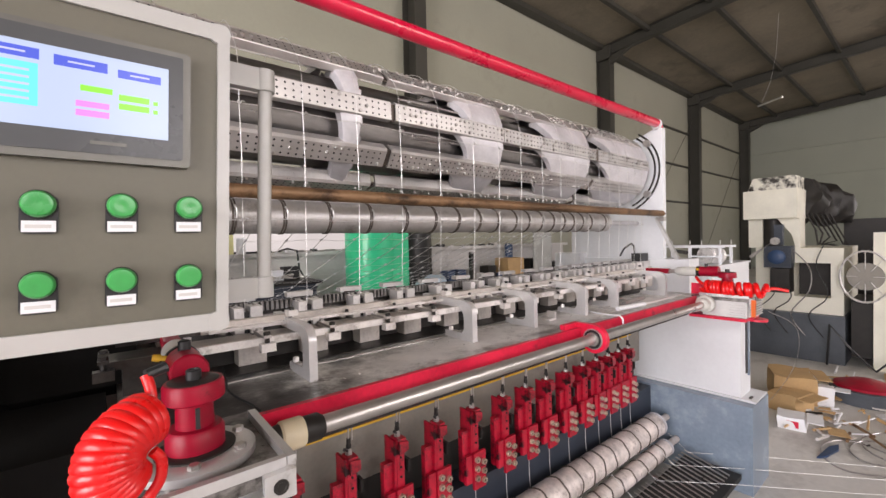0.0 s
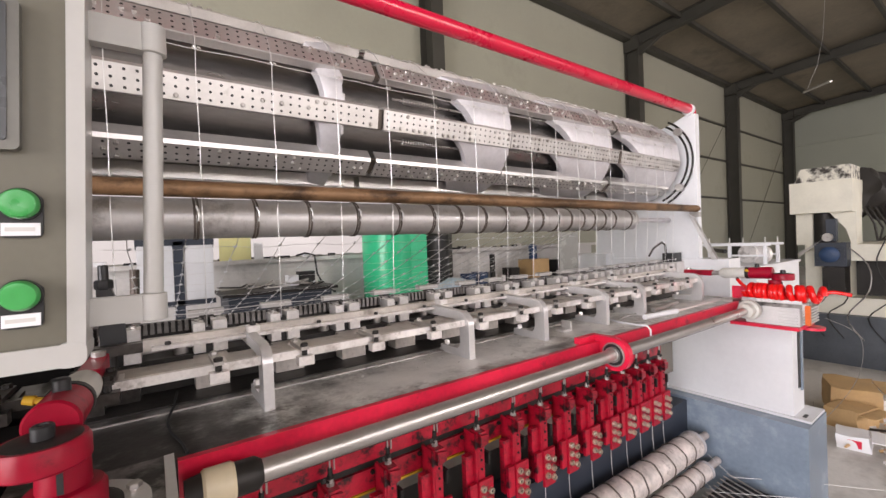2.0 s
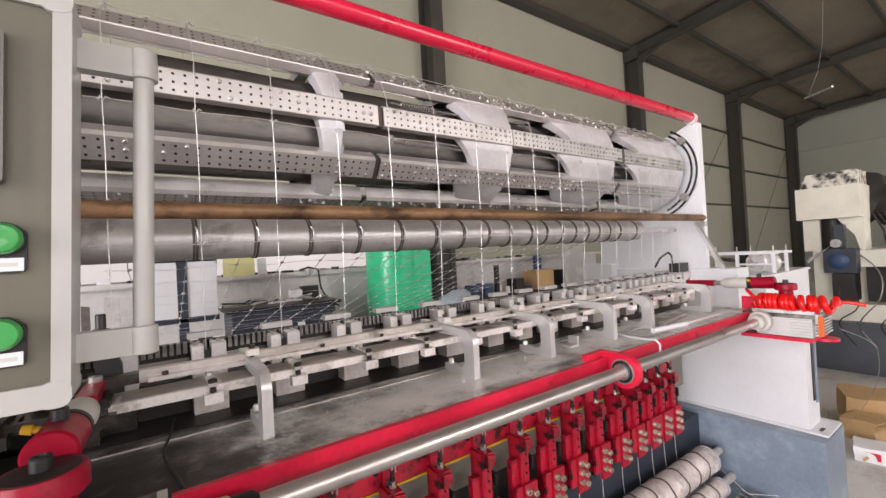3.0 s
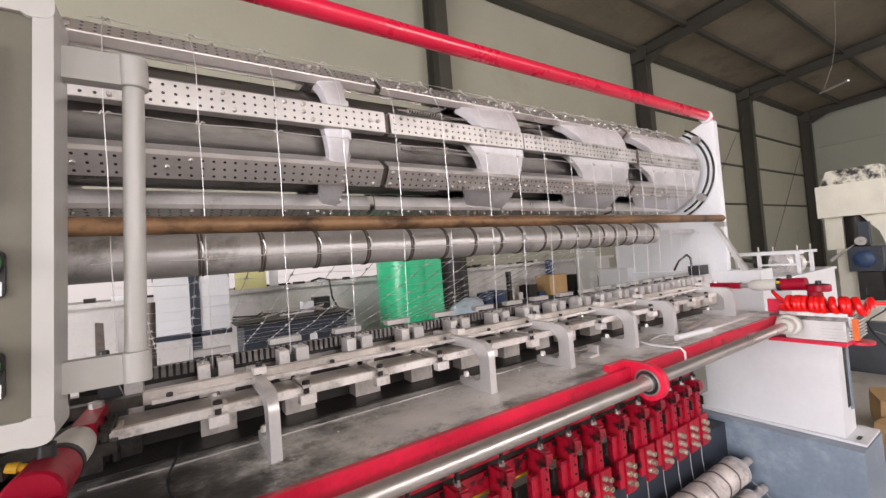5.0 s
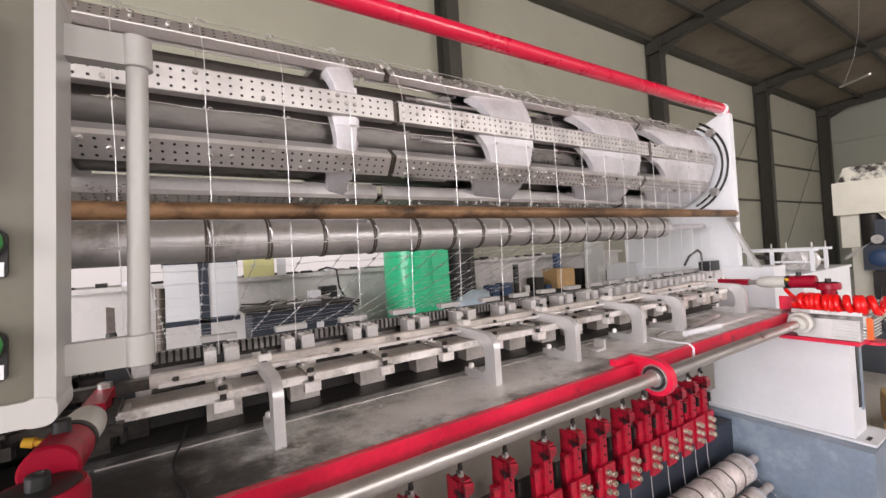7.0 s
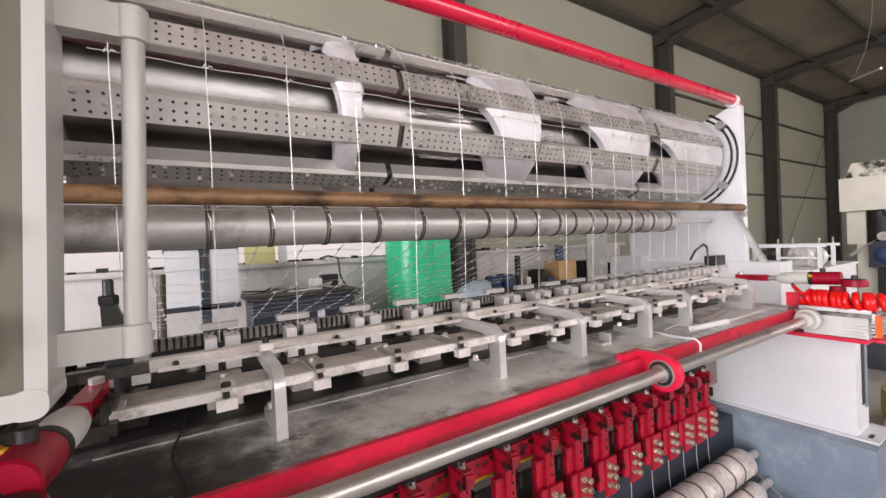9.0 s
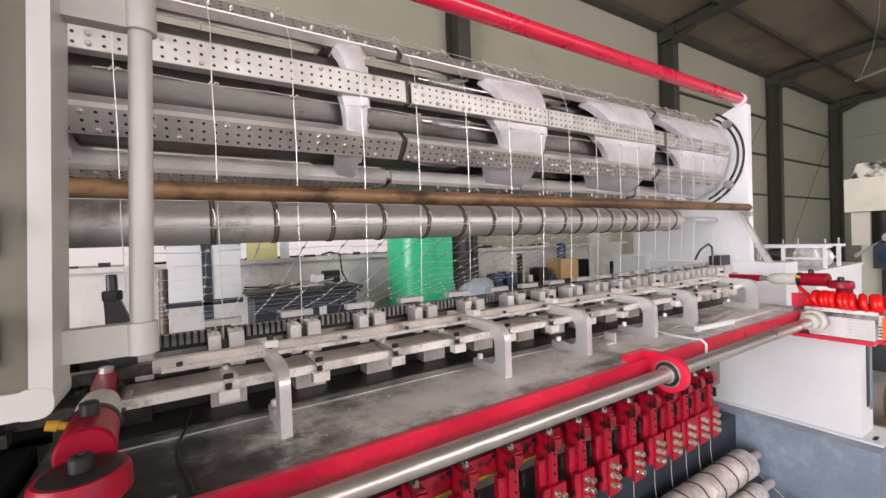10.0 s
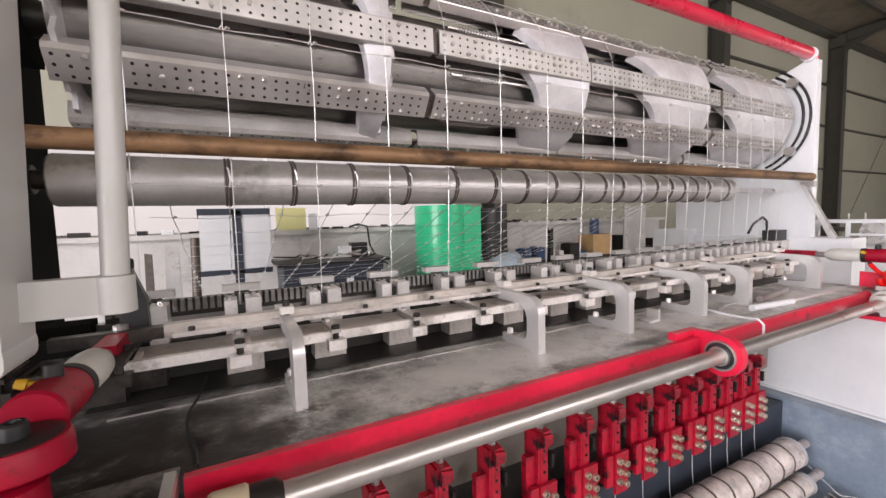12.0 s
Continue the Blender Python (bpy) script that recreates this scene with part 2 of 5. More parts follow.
M["screen_pink"] = glow("screen_pink", (0.72, 0.20, 0.66), 1.0)
M["screen_grey"] = glow("screen_grey", (0.55, 0.62, 0.85), 0.8)


# ---- mesh helpers ----
def finish(bm, name, mat, parent=None, label="", smooth=True, bevel=0.0):
    if bevel:
        bmesh.ops.bevel(bm, geom=[e for e in bm.edges if len(e.link_faces) == 2 and e.calc_face_angle(0) > 0.5], offset=bevel, segments=2, affect="EDGES", clamp_overlap=True)
    bmesh.ops.recalc_face_normals(bm, faces=bm.faces)
    me = bpy.data.meshes.new(name)
    bm.to_mesh(me)
    bm.free()
    if smooth:
        for p in me.polygons:
            p.use_smooth = True
        me.set_sharp_from_angle(angle=radians(35))
    me.materials.append(M[mat])
    ob = new(name, me)
    if parent is not None:
        ob.parent = parent
    if label:
        ob["label"] = label
    return ob


def part(name, bm, mat, parent, label="", smooth=True, bevel=0.0):
    return finish(bm, name, mat, parent, label, smooth, bevel)


def thing(name, label, category, at=(0, 0, 0), group="", kind="", rot=(0, 0, 0)):
    ob = new(name)
    ob.empty_display_size = 0.05
    ob.matrix_world = pose(*at, *rot)
    return tagged(ob, label, category, group, kind)


def box(x0, x1, y0, y1, z0, z1, bm=None):
    bm = bm or bmesh.new()
    v = [bm.verts.new(p) for p in ((x0, y0, z0), (x1, y0, z0), (x1, y1, z0), (x0, y1, z0), (x0, y0, z1), (x1, y0, z1), (x1, y1, z1), (x0, y1, z1))]
    for f in ((0, 3, 2, 1), (4, 5, 6, 7), (0, 1, 5, 4), (1, 2, 6, 5), (2, 3, 7, 6), (3, 0, 4, 7)):
        bm.faces.new([v[i] for i in f])
    return bm


def ring_axes(d):
    d = Vector(d).normalized()
    u = d.cross(Vector((0, 0, 1)))
    if u.length < 1e-4:
        u = Vector((1, 0, 0))
    u.normalize()
    return u, d.cross(u).normalized()


def lathe(profile, start, direction, seg=24, bm=None, caps=True):
    """A turned solid: profile is pairs of (distance along, radius)."""
    bm = bm or bmesh.new()
    start, d = Vector(start), Vector(direction).normalized()
    u, w = ring_axes(d)
    rows = []
    for s, r in profile:
        rows.append([bm.verts.new(start + d * s + (u * math.cos(a) + w * math.sin(a)) * r) for a in [2 * math.pi * i / seg for i in range(seg)]])
    for a, b in zip(rows, rows[1:]):
        for i in range(seg):
            bm.faces.new((a[i], a[(i + 1) % seg], b[(i + 1) % seg], b[i]))
    if caps:
        bm.faces.new(rows[0][::-1])
        bm.faces.new(rows[-1])
    return bm


def rod(p, q, r, seg=12, bm=None):
    p, q = Vector(p), Vector(q)
    return lathe([(0, r), ((q - p).length, r)], p, q - p, seg, bm)


def sweep(points, r, seg=8, bm=None, closed=False):
    """A round wire along points."""
    bm = bm or bmesh.new()
    pts = [Vector(p) for p in points]
    rows = []
    ref = None
    for i, p in enumerate(pts):
        d = (pts[min(i + 1, len(pts) - 1)] - pts[max(i - 1, 0)]).normalized()
        if ref is None:
            ref, _ = ring_axes(d)
        u = (ref - d * ref.dot(d)).normalized()
        ref = u
        w = d.cross(u)
        rows.append([bm.verts.new(p + (u * math.cos(a) + w * math.sin(a)) * r) for a in [2 * math.pi * k / seg for k in range(seg)]])
    for a, b in zip(rows, rows[1:]):
        for k in range(seg):
            bm.faces.new((a[k], a[(k + 1) % seg], b[(k + 1) % seg], b[k]))
    bm.faces.new(rows[0][::-1])
    bm.faces.new(rows[-1])
    return bm


def prism(outline, depth, place, bm=None):
    """An outline of (a, b) pushed along by depth; place(a, b, c) gives the point."""
    bm = bm or bmesh.new()
    lo = [bm.verts.new(place(a, b, 0)) for a, b in outline]
    hi = [bm.verts.new(place(a, b, depth)) for a, b in outline]
    n = len(outline)
    bm.faces.new(lo[::-1])
    bm.faces.new(hi)
    for i in range(n):
        bm.faces.new((lo[i], lo[(i + 1) % n], hi[(i + 1) % n], hi[i]))
    return bm


def rounded(w, h, r, n=5):
    """A rounded rectangle's outline about its centre."""
    out = []
    for cx, cy, a0 in ((w / 2 - r, h / 2 - r, 0), (-w / 2 + r, h / 2 - r, 90), (-w / 2 + r, -h / 2 + r, 180), (w / 2 - r, -h / 2 + r, 270)):
        for i in range(n + 1):
            a = radians(a0 + 90 * i / n)
            out.append((cx + r * math.cos(a), cy + r * math.sin(a)))
    return out


# ---- the hall ----
def setting(name, bm, mat, label, category, bevel=0.0, smooth=False):
    return tagged(finish(bm, name, mat, smooth=smooth, bevel=bevel), label, category, kind="structure")


def wall_with_openings(axis, at, thick, a0, a1, z1, openings):
    """A wall along one axis, with rectangular openings (a0, a1, z0, z1) through it."""
    bm = bmesh.new()
    cuts = sorted({a0, a1, *[o[0] for o in openings], *[o[1] for o in openings]})
    for s, e in zip(cuts, cuts[1:]):
        mid = (s + e) / 2
        hole = next((o for o in openings if o[0] < mid < o[1]), None)
        spans = [(0, hole[2]), (hole[3], z1)] if hole else [(0, z1)]
        for zl, zh in spans:
            if zh - zl > 1e-3:
                if axis == "x":
                    box(s, e, at, at + thick, zl, zh, bm)
                else:
                    box(at, at + thick, s, e, zl, zh, bm)
    bmesh.ops.remove_doubles(bm, verts=bm.verts, dist=1e-4)
    return bm


setting("floor", box(NEAR_X - 1, FAR_X + 1, FRONT_Y - 1, BACK_Y + 1, -0.2, 0), "concrete", "dusty pale grey concrete workshop floor", "floor")
setting("ground", box(-150, 170, -160, 150, -0.3, -0.202), "concrete", "bare ground outside the hall", "ground")
# opening cut where a bright white wall strip belongs
STRIP = [(-4.5, 3.55, 1.42, 2.35)]
setting("wall_back", wall_with_openings("x", BACK_Y, 0.2, NEAR_X, FAR_X, EAVE + 0.1, STRIP), "wall", "beige sheet-metal back wall of the workshop hall", "wall")
# openings in the next three walls are added, out of view, for light
setting("wall_far", wall_with_openings("y", FAR_X, 0.2, FRONT_Y, BACK_Y, RIDGE_Z + 0.1, [(-6.5, -1.5, 0.02, 4.2)]), "wall_far", "pale panelled gable wall with an added unseen doorway", "wall")
setting("wall_near", wall_with_openings("y", NEAR_X - 0.2, 0.2, FRONT_Y, BACK_Y, RIDGE_Z + 0.1, [(-5.0, 1.0, 0.5, 4.7)]), "wall", "unseen beige panelled gable wall with an added wide opening", "wall")
setting("wall_front", wall_with_openings("x", FRONT_Y - 0.2, 0.2, NEAR_X, FAR_X, EAVE + 0.1, [(x - w / 2, x + w / 2, 2.3, 5.7) for x, w in FRONT_WINDOWS]), "wall", "unseen beige panelled wall with an added row of tall windows", "wall")
# dado and ledge of the back wall
setting("dado", box(NEAR_X, 8.0, BACK_Y - 0.14, BACK_Y, 0, 1.36), "dado", "grey rendered lower wall below the wall ledge", "wall")
setting("window_ledge", box(NEAR_X, 8.0, BACK_Y - 0.26, BACK_Y + 0.1, 1.36, 1.41), "dado", "dusty grey ledge along the bright wall strip", "ledge")
# frame and dividers are added round this stand-in opening
for i, (a0, a1, z0, z1) in enumerate(STRIP):
    w = thing("window_%d" % (i + 1), "added low framed opening standing for a bright white wall strip", "window", kind="structure")
    n = 3
    for k in range(n):
        s, e = a0 + (a1 - a0) * k / n, a0 + (a1 - a0) * (k + 1) / n
        part("strip_divider", box(s - 0.03, s + 0.03, BACK_Y + 0.06, BACK_Y + 0.13, z0, z1), "white", w, smooth=False)
    part("window_frame", box(a0, a1, BACK_Y + 0.06, BACK_Y + 0.13, z1 - 0.04, z1), "white", w, smooth=False)

# glowing sheet added in place of the lit white wall
setting("backdrop", box(NEAR_X - 4, 12, BACK_Y + 2.2, BACK_Y + 2.3, -0.2, 5), "wall_glow", "added glowing sheet standing for the bright white wall strip", "backdrop")

# roof slopes, frames, purlins and girts
def slope(name, y0, z0, y1, z1):
    return setting(name, prism([(y0, z0), (y1, z1), (y1, z1 + 0.12), (y0, z0 + 0.12)], FAR_X - NEAR_X + 0.8, lambda a, b, c: (NEAR_X - 0.4 + c, a, b)), "roof", "dark insulated sheet roof", "ceiling")


slope("ceiling", BACK_Y + 0.4, EAVE - 0.05, RIDGE_Y, RIDGE_Z)
slope("ceiling_front", FRONT_Y - 0.4, EAVE - 0.05, RIDGE_Y, RIDGE_Z)
COLUMNS = [-1.9, 4.0, 9.85, 15.65, 21.2]


def beam_i(bm, p, q, depth, width, up):
    """An I-section from p to q; up is the way of the web."""
    p, q, up = Vector(p), Vector(q), Vector(up).normalized()
    d = (q - p).normalized()
    side = d.cross(up).normalized()
    t = 0.012
    for (u0, u1, s0, s1) in ((0, t, -width / 2, width / 2), (depth - t, depth, -width / 2, width / 2), (t, depth - t, -t / 2, t / 2)):
        pts = [e - up * u + side * s for e in (p, q) for u, s in ((u0, s0), (u1, s0), (u1, s1), (u0, s1))]
        v = [bm.verts.new(x) for x in pts]
        for f in ((0, 1, 2, 3), (7, 6, 5, 4), (0, 4, 5, 1), (1, 5, 6, 2), (2, 6, 7, 3), (3, 7, 4, 0)):
            bm.faces.new([v[i] for i in f])
    return bm


SL = (RIDGE_Z - EAVE) / (BACK_Y - RIDGE_Y)
for x in COLUMNS:
    f = thing("portal_frame", "dark grey steel portal frame of the hall", "steel frame", (x, 0, 0), "portal frames", "structure")
    part("column", beam_i(bmesh.new(), (0, BACK_Y - 0.02, 0), (0, BACK_Y - 0.02, EAVE - 0.1), 0.34, 0.22, (0, 1, 0)), "frame", f, smooth=False)
    part("column", beam_i(bmesh.new(), (0, FRONT_Y + 0.36, 0), (0, FRONT_Y + 0.36, EAVE - 0.1), 0.34, 0.22, (0, 1, 0)), "frame", f, smooth=False)
    part("rafter", beam_i(bmesh.new(), (0, BACK_Y - 0.05, EAVE - 0.06), (0, RIDGE_Y, RIDGE_Z - 0.06), 0.26, 0.16, (0, SL, 1)), "frame", f, smooth=False)
    part("rafter", beam_i(bmesh.new(), (0, FRONT_Y + 0.05, EAVE - 0.06), (0, RIDGE_Y, RIDGE_Z - 0.06), 0.34, 0.2, (0, -SL, 1)), "frame", f, smooth=False)
    part("knee_plate", box(-0.118, 0.118, BACK_Y - 0.372, BACK_Y - 0.012, EAVE - 0.40, EAVE - 0.09), "frame", f, smooth=False)
    part("haunch", prism([(BACK_Y - 0.36, EAVE - 0.55), (BACK_Y - 0.36, EAVE - 0.35), (BACK_Y - 0.9, EAVE - 0.28)], 0.10, lambda a, b, c: (c - 0.08, a, b)), "frame", f, smooth=False)
for k in range(1, 6):
    y = BACK_Y - k * 1.25
    z = EAVE + SL * k * 1.25 - 0.1
    setting("purlin", box(NEAR_X, FAR_X, y - 0.04, y + 0.04, z - 0.07, z + 0.03), "frame", "dark steel roof purlin", "purlin")
for z in (2.6, 3.8, 4.93):
    setting("girt", box(COLUMNS[2], FAR_X, BACK_Y - 0.06, BACK_Y, z - 0.025, z + 0.025), "frame", "dark steel wall girt", "girt")
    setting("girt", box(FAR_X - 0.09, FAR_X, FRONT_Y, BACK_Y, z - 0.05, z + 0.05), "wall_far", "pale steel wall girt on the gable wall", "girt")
setting("eave_beam", box(NEAR_X, FAR_X, BACK_Y - 0.2, BACK_Y - 0.02, EAVE - 0.14, EAVE - 0.03), "frame", "dark steel eave beam", "beam")
for x0, x1 in ((10.3, 16.0), (16.2, 21.6)):
    b = tagged(finish(rod((x0, BACK_Y - 0.12, 0.3), (x1, BACK_Y - 0.12, 5.7), 0.007, 6), "brace_rod", "frame"), "thin steel cross-bracing rod between columns", "brace", kind="structure")
lamp = thing("hanging_light", "thin white tube lamp hanging from the roof on a wire", "lamp", (12.0, 2.48, 4.54))
part("tube", rod((0.3, 0.3, 0.03), (-0.3, -0.27, -0.03), 0.022, 10), "alu", lamp)
part("wire", sweep([(0.15, 0.2, 0.05), (0.0, 0.0, 0.45), (0.0, -0.1, 1.0), (0.0, -0.16, 1.99)], 0.003, 5), "wire", lamp)


# ---- the netting machine ----
WIRES = [0.235, 0.418, 0.603, 0.79, 0.968, 1.155, 1.342, 1.5, 1.655, 1.82, 1.975, 2.11, 2.24, 2.36, 2.475, 2.59, 2.70, 2.80, 2.89]
TABLE_Z, TABLE_Y0, TABLE_Y1 = 1.18, 0.84, 1.38
REST = 2.5
DRUM_Y, DRUM_Z, DRUM_R, BARS = 1.512, 1.99, 0.257, 9
WIRE_Y = DRUM_Y - DRUM_R - 0.006


def bolt(bm, at, d, r=0.006, h=0.006, seg=6):
    return lathe([(0, r), (h * 0.8, r), (h, r * 0.8)], at, d, seg, bm)


# table: worn steel top with a red front
table = thing("machine_table", "worn grey steel machine table with a red painted front edge", "machine table")
part("tabletop", box(0.12, 2.74, TABLE_Y0, TABLE_Y1, TABLE_Z - 0.024, TABLE_Z), "table", table, bevel=0.002)
part("front_rail", box(0.33, 2.76, TABLE_Y0 - 0.016, TABLE_Y0 - 0.001, TABLE_Z - 0.062, TABLE_Z + 0.003), "red", table, "red painted steel front rail", bevel=0.002)
part("corner_tab", prism([(0.80, 1.10), (0.90, 1.10), (0.90, 1.24), (0.83, 1.24), (0.80, 1.20)], 0.012, lambda a, b, c: (2.75 + c, a, b)), "red", table, bevel=0.002)
part("score_line", box(0.2, 2.6, 1.083, 1.087, TABLE_Z, TABLE_Z + 0.003), "steel", table, "bright edge of the guide plate")
# dark sheet that stands for the shade below the guide plates
part("shade_strip", box(0.16, 2.7, 1.125, 1.25, TABLE_Z + 0.0005, TABLE_Z + 0.004), "dark_steel", table, "dark strip standing for shade under the guide plates")
part("bed", box(0.14, 2.72, 0.90, 1.36, TABLE_Z - 0.12, TABLE_Z - 0.03), "dark_steel", table)

# shaft in front of the table, with its bearing lugs and coupling sleeves
shaft = thing("drive_shaft", "polished round steel shaft along the table front", "shaft")
SY, SZ = 0.775, 1.149
part("rod", rod((0.43, SY, SZ), (2.60, SY, SZ), 0.0185, 28), "steel", shaft)
part("sleeve", lathe([(0, 0.022), (0.03, 0.027), (0.10, 0.027), (0.11, 0.02)], (0.335, SY, SZ), (1, 0, 0), 24), "dark_steel", shaft)
part("sleeve", lathe([(0, 0.027), (0.004, 0.030), (0.042, 0.030), (0.046, 0.027)], (0.358, SY, SZ), (1, 0, 0), 28), "ivory", shaft, "ivory nylon sleeve")
part("sleeve", lathe([(0, 0.02), (0.01, 0.032), (0.05, 0.034), (0.055, 0.044), (0.075, 0.046), (0.08, 0.03)], (2.52, SY, SZ), (1, 0, 0), 28), "ivory_grey", shaft, "ivory nylon sleeve with a steel collar")
for lx in (1.485,):
    lug = thing("bearing_lug", "red painted bearing lug holding the shaft", "bearing")
    pts = [(SY + 0.052 * math.cos(radians(a)), SZ + 0.052 * math.sin(radians(a))) for a in range(110, 331, 15)]
    outline = [(0.86, TABLE_Z + 0.02), (0.80, TABLE_Z + 0.022)] + pts + [(0.822, TABLE_Z - 0.05), (0.86, TABLE_Z - 0.02)]
    part("plate", prism(outline, 0.022, lambda a, b, c: (lx - 0.012 + c, a, b)), "red", lug, bevel=0.003)
    part("bearing", lathe([(0, 0.038), (0.004, 0.038), (0.004, 0.034), (0.001, 0.033)], (lx - 0.013, SY, SZ), (-1, 0, 0), 28, caps=False), "steel", lug, "steel ball bearing ring")
    part("seal", lathe([(0, 0.0335), (0.0015, 0.0335), (0.0015, 0.024)], (lx - 0.0135, SY, SZ), (-1, 0, 0), 28, caps=False), "black", lug, "black bearing seal")
    part("collar", lathe([(0, 0.0245), (0.010, 0.0245), (0.010, 0.019)], (lx - 0.0135, SY, SZ), (-1, 0, 0), 28, caps=False), "steel", lug)
    part("foot", box(lx - 0.09, lx + 0.012, 0.842, 0.862, TABLE_Z + 0.001, TABLE_Z + 0.02), "red", lug, bevel=0.004)

# bent brackets standing on the table
def bracket(x):
    b = thing("bracket", "grey steel C-shaped bracket standing on the machine table", "bracket", (x, 0, 0), "brackets on the table")
    T = TABLE_Z
    o = [(0.953, T), (1.096, T), (1.096, T + 0.022), (1.014, T + 0.024)]
    o += [(1.014 - 0.018 * math.sin(radians(a)), T + 0.042 - 0.018 * math.cos(radians(a))) for a in range(15, 91, 15)]
    o += [(1.030 - 0.034 * math.cos(radians(a)), 1.256 + 0.034 * math.sin(radians(a))) for a in range(0, 91, 10)]
    o += [(1.228, 1.292), (1.228, 1.321), (1.14, 1.318), (1.0, 1.315)]
    o += [(0.993 - 0.040 * math.sin(radians(a)), 1.274 + 0.040 * math.cos(radians(a))) for a in range(10, 91, 10)]
    part("arm", prism(o, 0.021, lambda a, b_, c: (c - 0.0105, a, b_)), "bracket", b, bevel=0.002)
    part("clamp", box(-0.013, 0.013, 1.085, 1.118, 1.3255, 1.340), "steel_bar", b, bevel=0.002)
    part("bolt", bolt(bmesh.new(), (0, 1.076, T + 0.022), (0, 0, 1), 0.0085, 0.014), "zinc", b, "bright hexagon bolt")
    part("washer", lathe([(0, 0.010), (0.003, 0.010)], (0, 1.052, T + 0.0225), (0, 0, 1), 14), "steel", b)
    part("bolt", bolt(bmesh.new(), (0.0, 1.101, 1.340), (0, 0, 1), 0.007, 0.009), "dark_steel", b)
    return b


for bx in (0.4985, 1.050, 1.372, 1.725, 1.995, 2.54):
    bracket(bx)

# guide plates over the table: one sliding carriage of flat plates, front bars, straps and clamp blocks
carriage = thing("plate_carriage", "sliding row of flat steel guide plates with clamp blocks", "guide plates")


def guide_plate(x0, x1, end, dark):
    # plate and clamps nearest the panel are darkened for the shade there
    body, edge = ("oily", "oily") if end else ("guide", "steel_bar")
    p = part("guide_plate", box(x0 + 0.006, x1 - 0.006, 1.037, 1.150, 1.277, 1.284), body, carriage, "greasy end plate, darkened for shade" if end else "", bevel=0.0015)
    part("front_bar", box(x0 + 0.003, x1 - 0.003, 1.022, 1.036, 1.275, 1.2925), edge, p, bevel=0.0015)
    part("lip", box(x0 + 0.012, x0 + 0.020, 1.038, 1.094, 1.2845, 1.290), edge, p, bevel=0.001)
    part("strap", box(x0 - 0.009, x0 + 0.009, 1.006, 1.099, 1.293, 1.300), "oily" if dark else "steel", p, bevel=0.002)
    part("clamp_block", box(x0 - 0.017, x0 + 0.017, 0.998, 1.021, 1.261, 1.281), "oily" if dark else "steel_bar", p, bevel=0.003)
    part("stud", rod((x0, 1.012, 1.281), (x0, 1.012, 1.293), 0.006, 8), "dark_steel", p)
    part("nut", bolt(bmesh.new(), (x0, 1.014, 1.300), (0, 0, 1), 0.0085, 0.008), "dark_steel", p)
    part("nut", bolt(bmesh.new(), (x0, 1.086, 1.300), (0, 0, 1), 0.0075, 0.007), "dark_steel" if dark else "steel", p)


cuts = [0.10, 0.237, 0.408, 0.577, 0.752, 0.924, 1.093, 1.263, 1.433, 1.602, 1.77, 1.935, 2.095, 2.25, 2.40, 2.53]
for a, b in zip(cuts, cuts[1:]):
    guide_plate(a, b, a == cuts[0], a in cuts[:2])
# greasy end stop beside the first plate, shade put into its dark colour
stop = thing("end_stop", "greasy end stop of the guide plates, darkened for shade", "end stop")
part("block", box(0.13, 0.215, 1.155, 1.20, TABLE_Z, 1.268), "oily", stop, bevel=0.004)
part("bolt", bolt(bmesh.new(), (0.17, 1.178, 1.268), (0, 0, 1), 0.010, 0.012), "dark_steel", stop)

# the sliding rail behind them
rail = thing("sliding_rail", "long bright steel rail sliding along the guide plates", "rail")
part("rail", box(0.30, 2.62, 1.105, 1.128, 1.303, 1.311), "steel_bar", rail, bevel=0.0015)
part("rail_lip", box(0.285, 2.62, 1.1285, 1.152, 1.300, 1.325), "guide", rail, bevel=0.002)
part("back_strip", box(0.27, 2.62, 1.158, 1.176, 1.300, 1.318), "guide", rail, bevel=0.002)
# rail ends darkened for the panel's shade
part("end_piece", box(0.12, 0.2845, 1.1285, 1.152, 1.300, 1.322), "oily", rail, "greasy end of the rail, darkened for shade", bevel=0.002)
part("end_piece", box(0.12, 0.2695, 1.158, 1.176, 1.300, 1.316), "oily", rail, bevel=0.002)
part("tie", box(0.24, 2.62, 1.1525, 1.1575, 1.302, 1.308), "dark_steel", rail)
for k in range(14):
    part("bolt", bolt(bmesh.new(), (0.33 + 0.17 * k, 1.116, 1.311), (0, 0, 1), 0.006, 0.008), "dark_steel", rail)

# twister heads in pairs, one pair at each wire, and the toothed rack behind
bed = thing("twister_bed", "dark steel bed carrying the row of twister blocks", "machine bed")
part("beam", box(0.14, 2.95, 1.252, 1.36, TABLE_Z - 0.02, 1.262), "dark_steel", bed, bevel=0.003)
part("back_ledge", box(0.14, 2.95, 1.335, 1.36, 1.262, 1.30), "grey_pipe", bed, bevel=0.003)


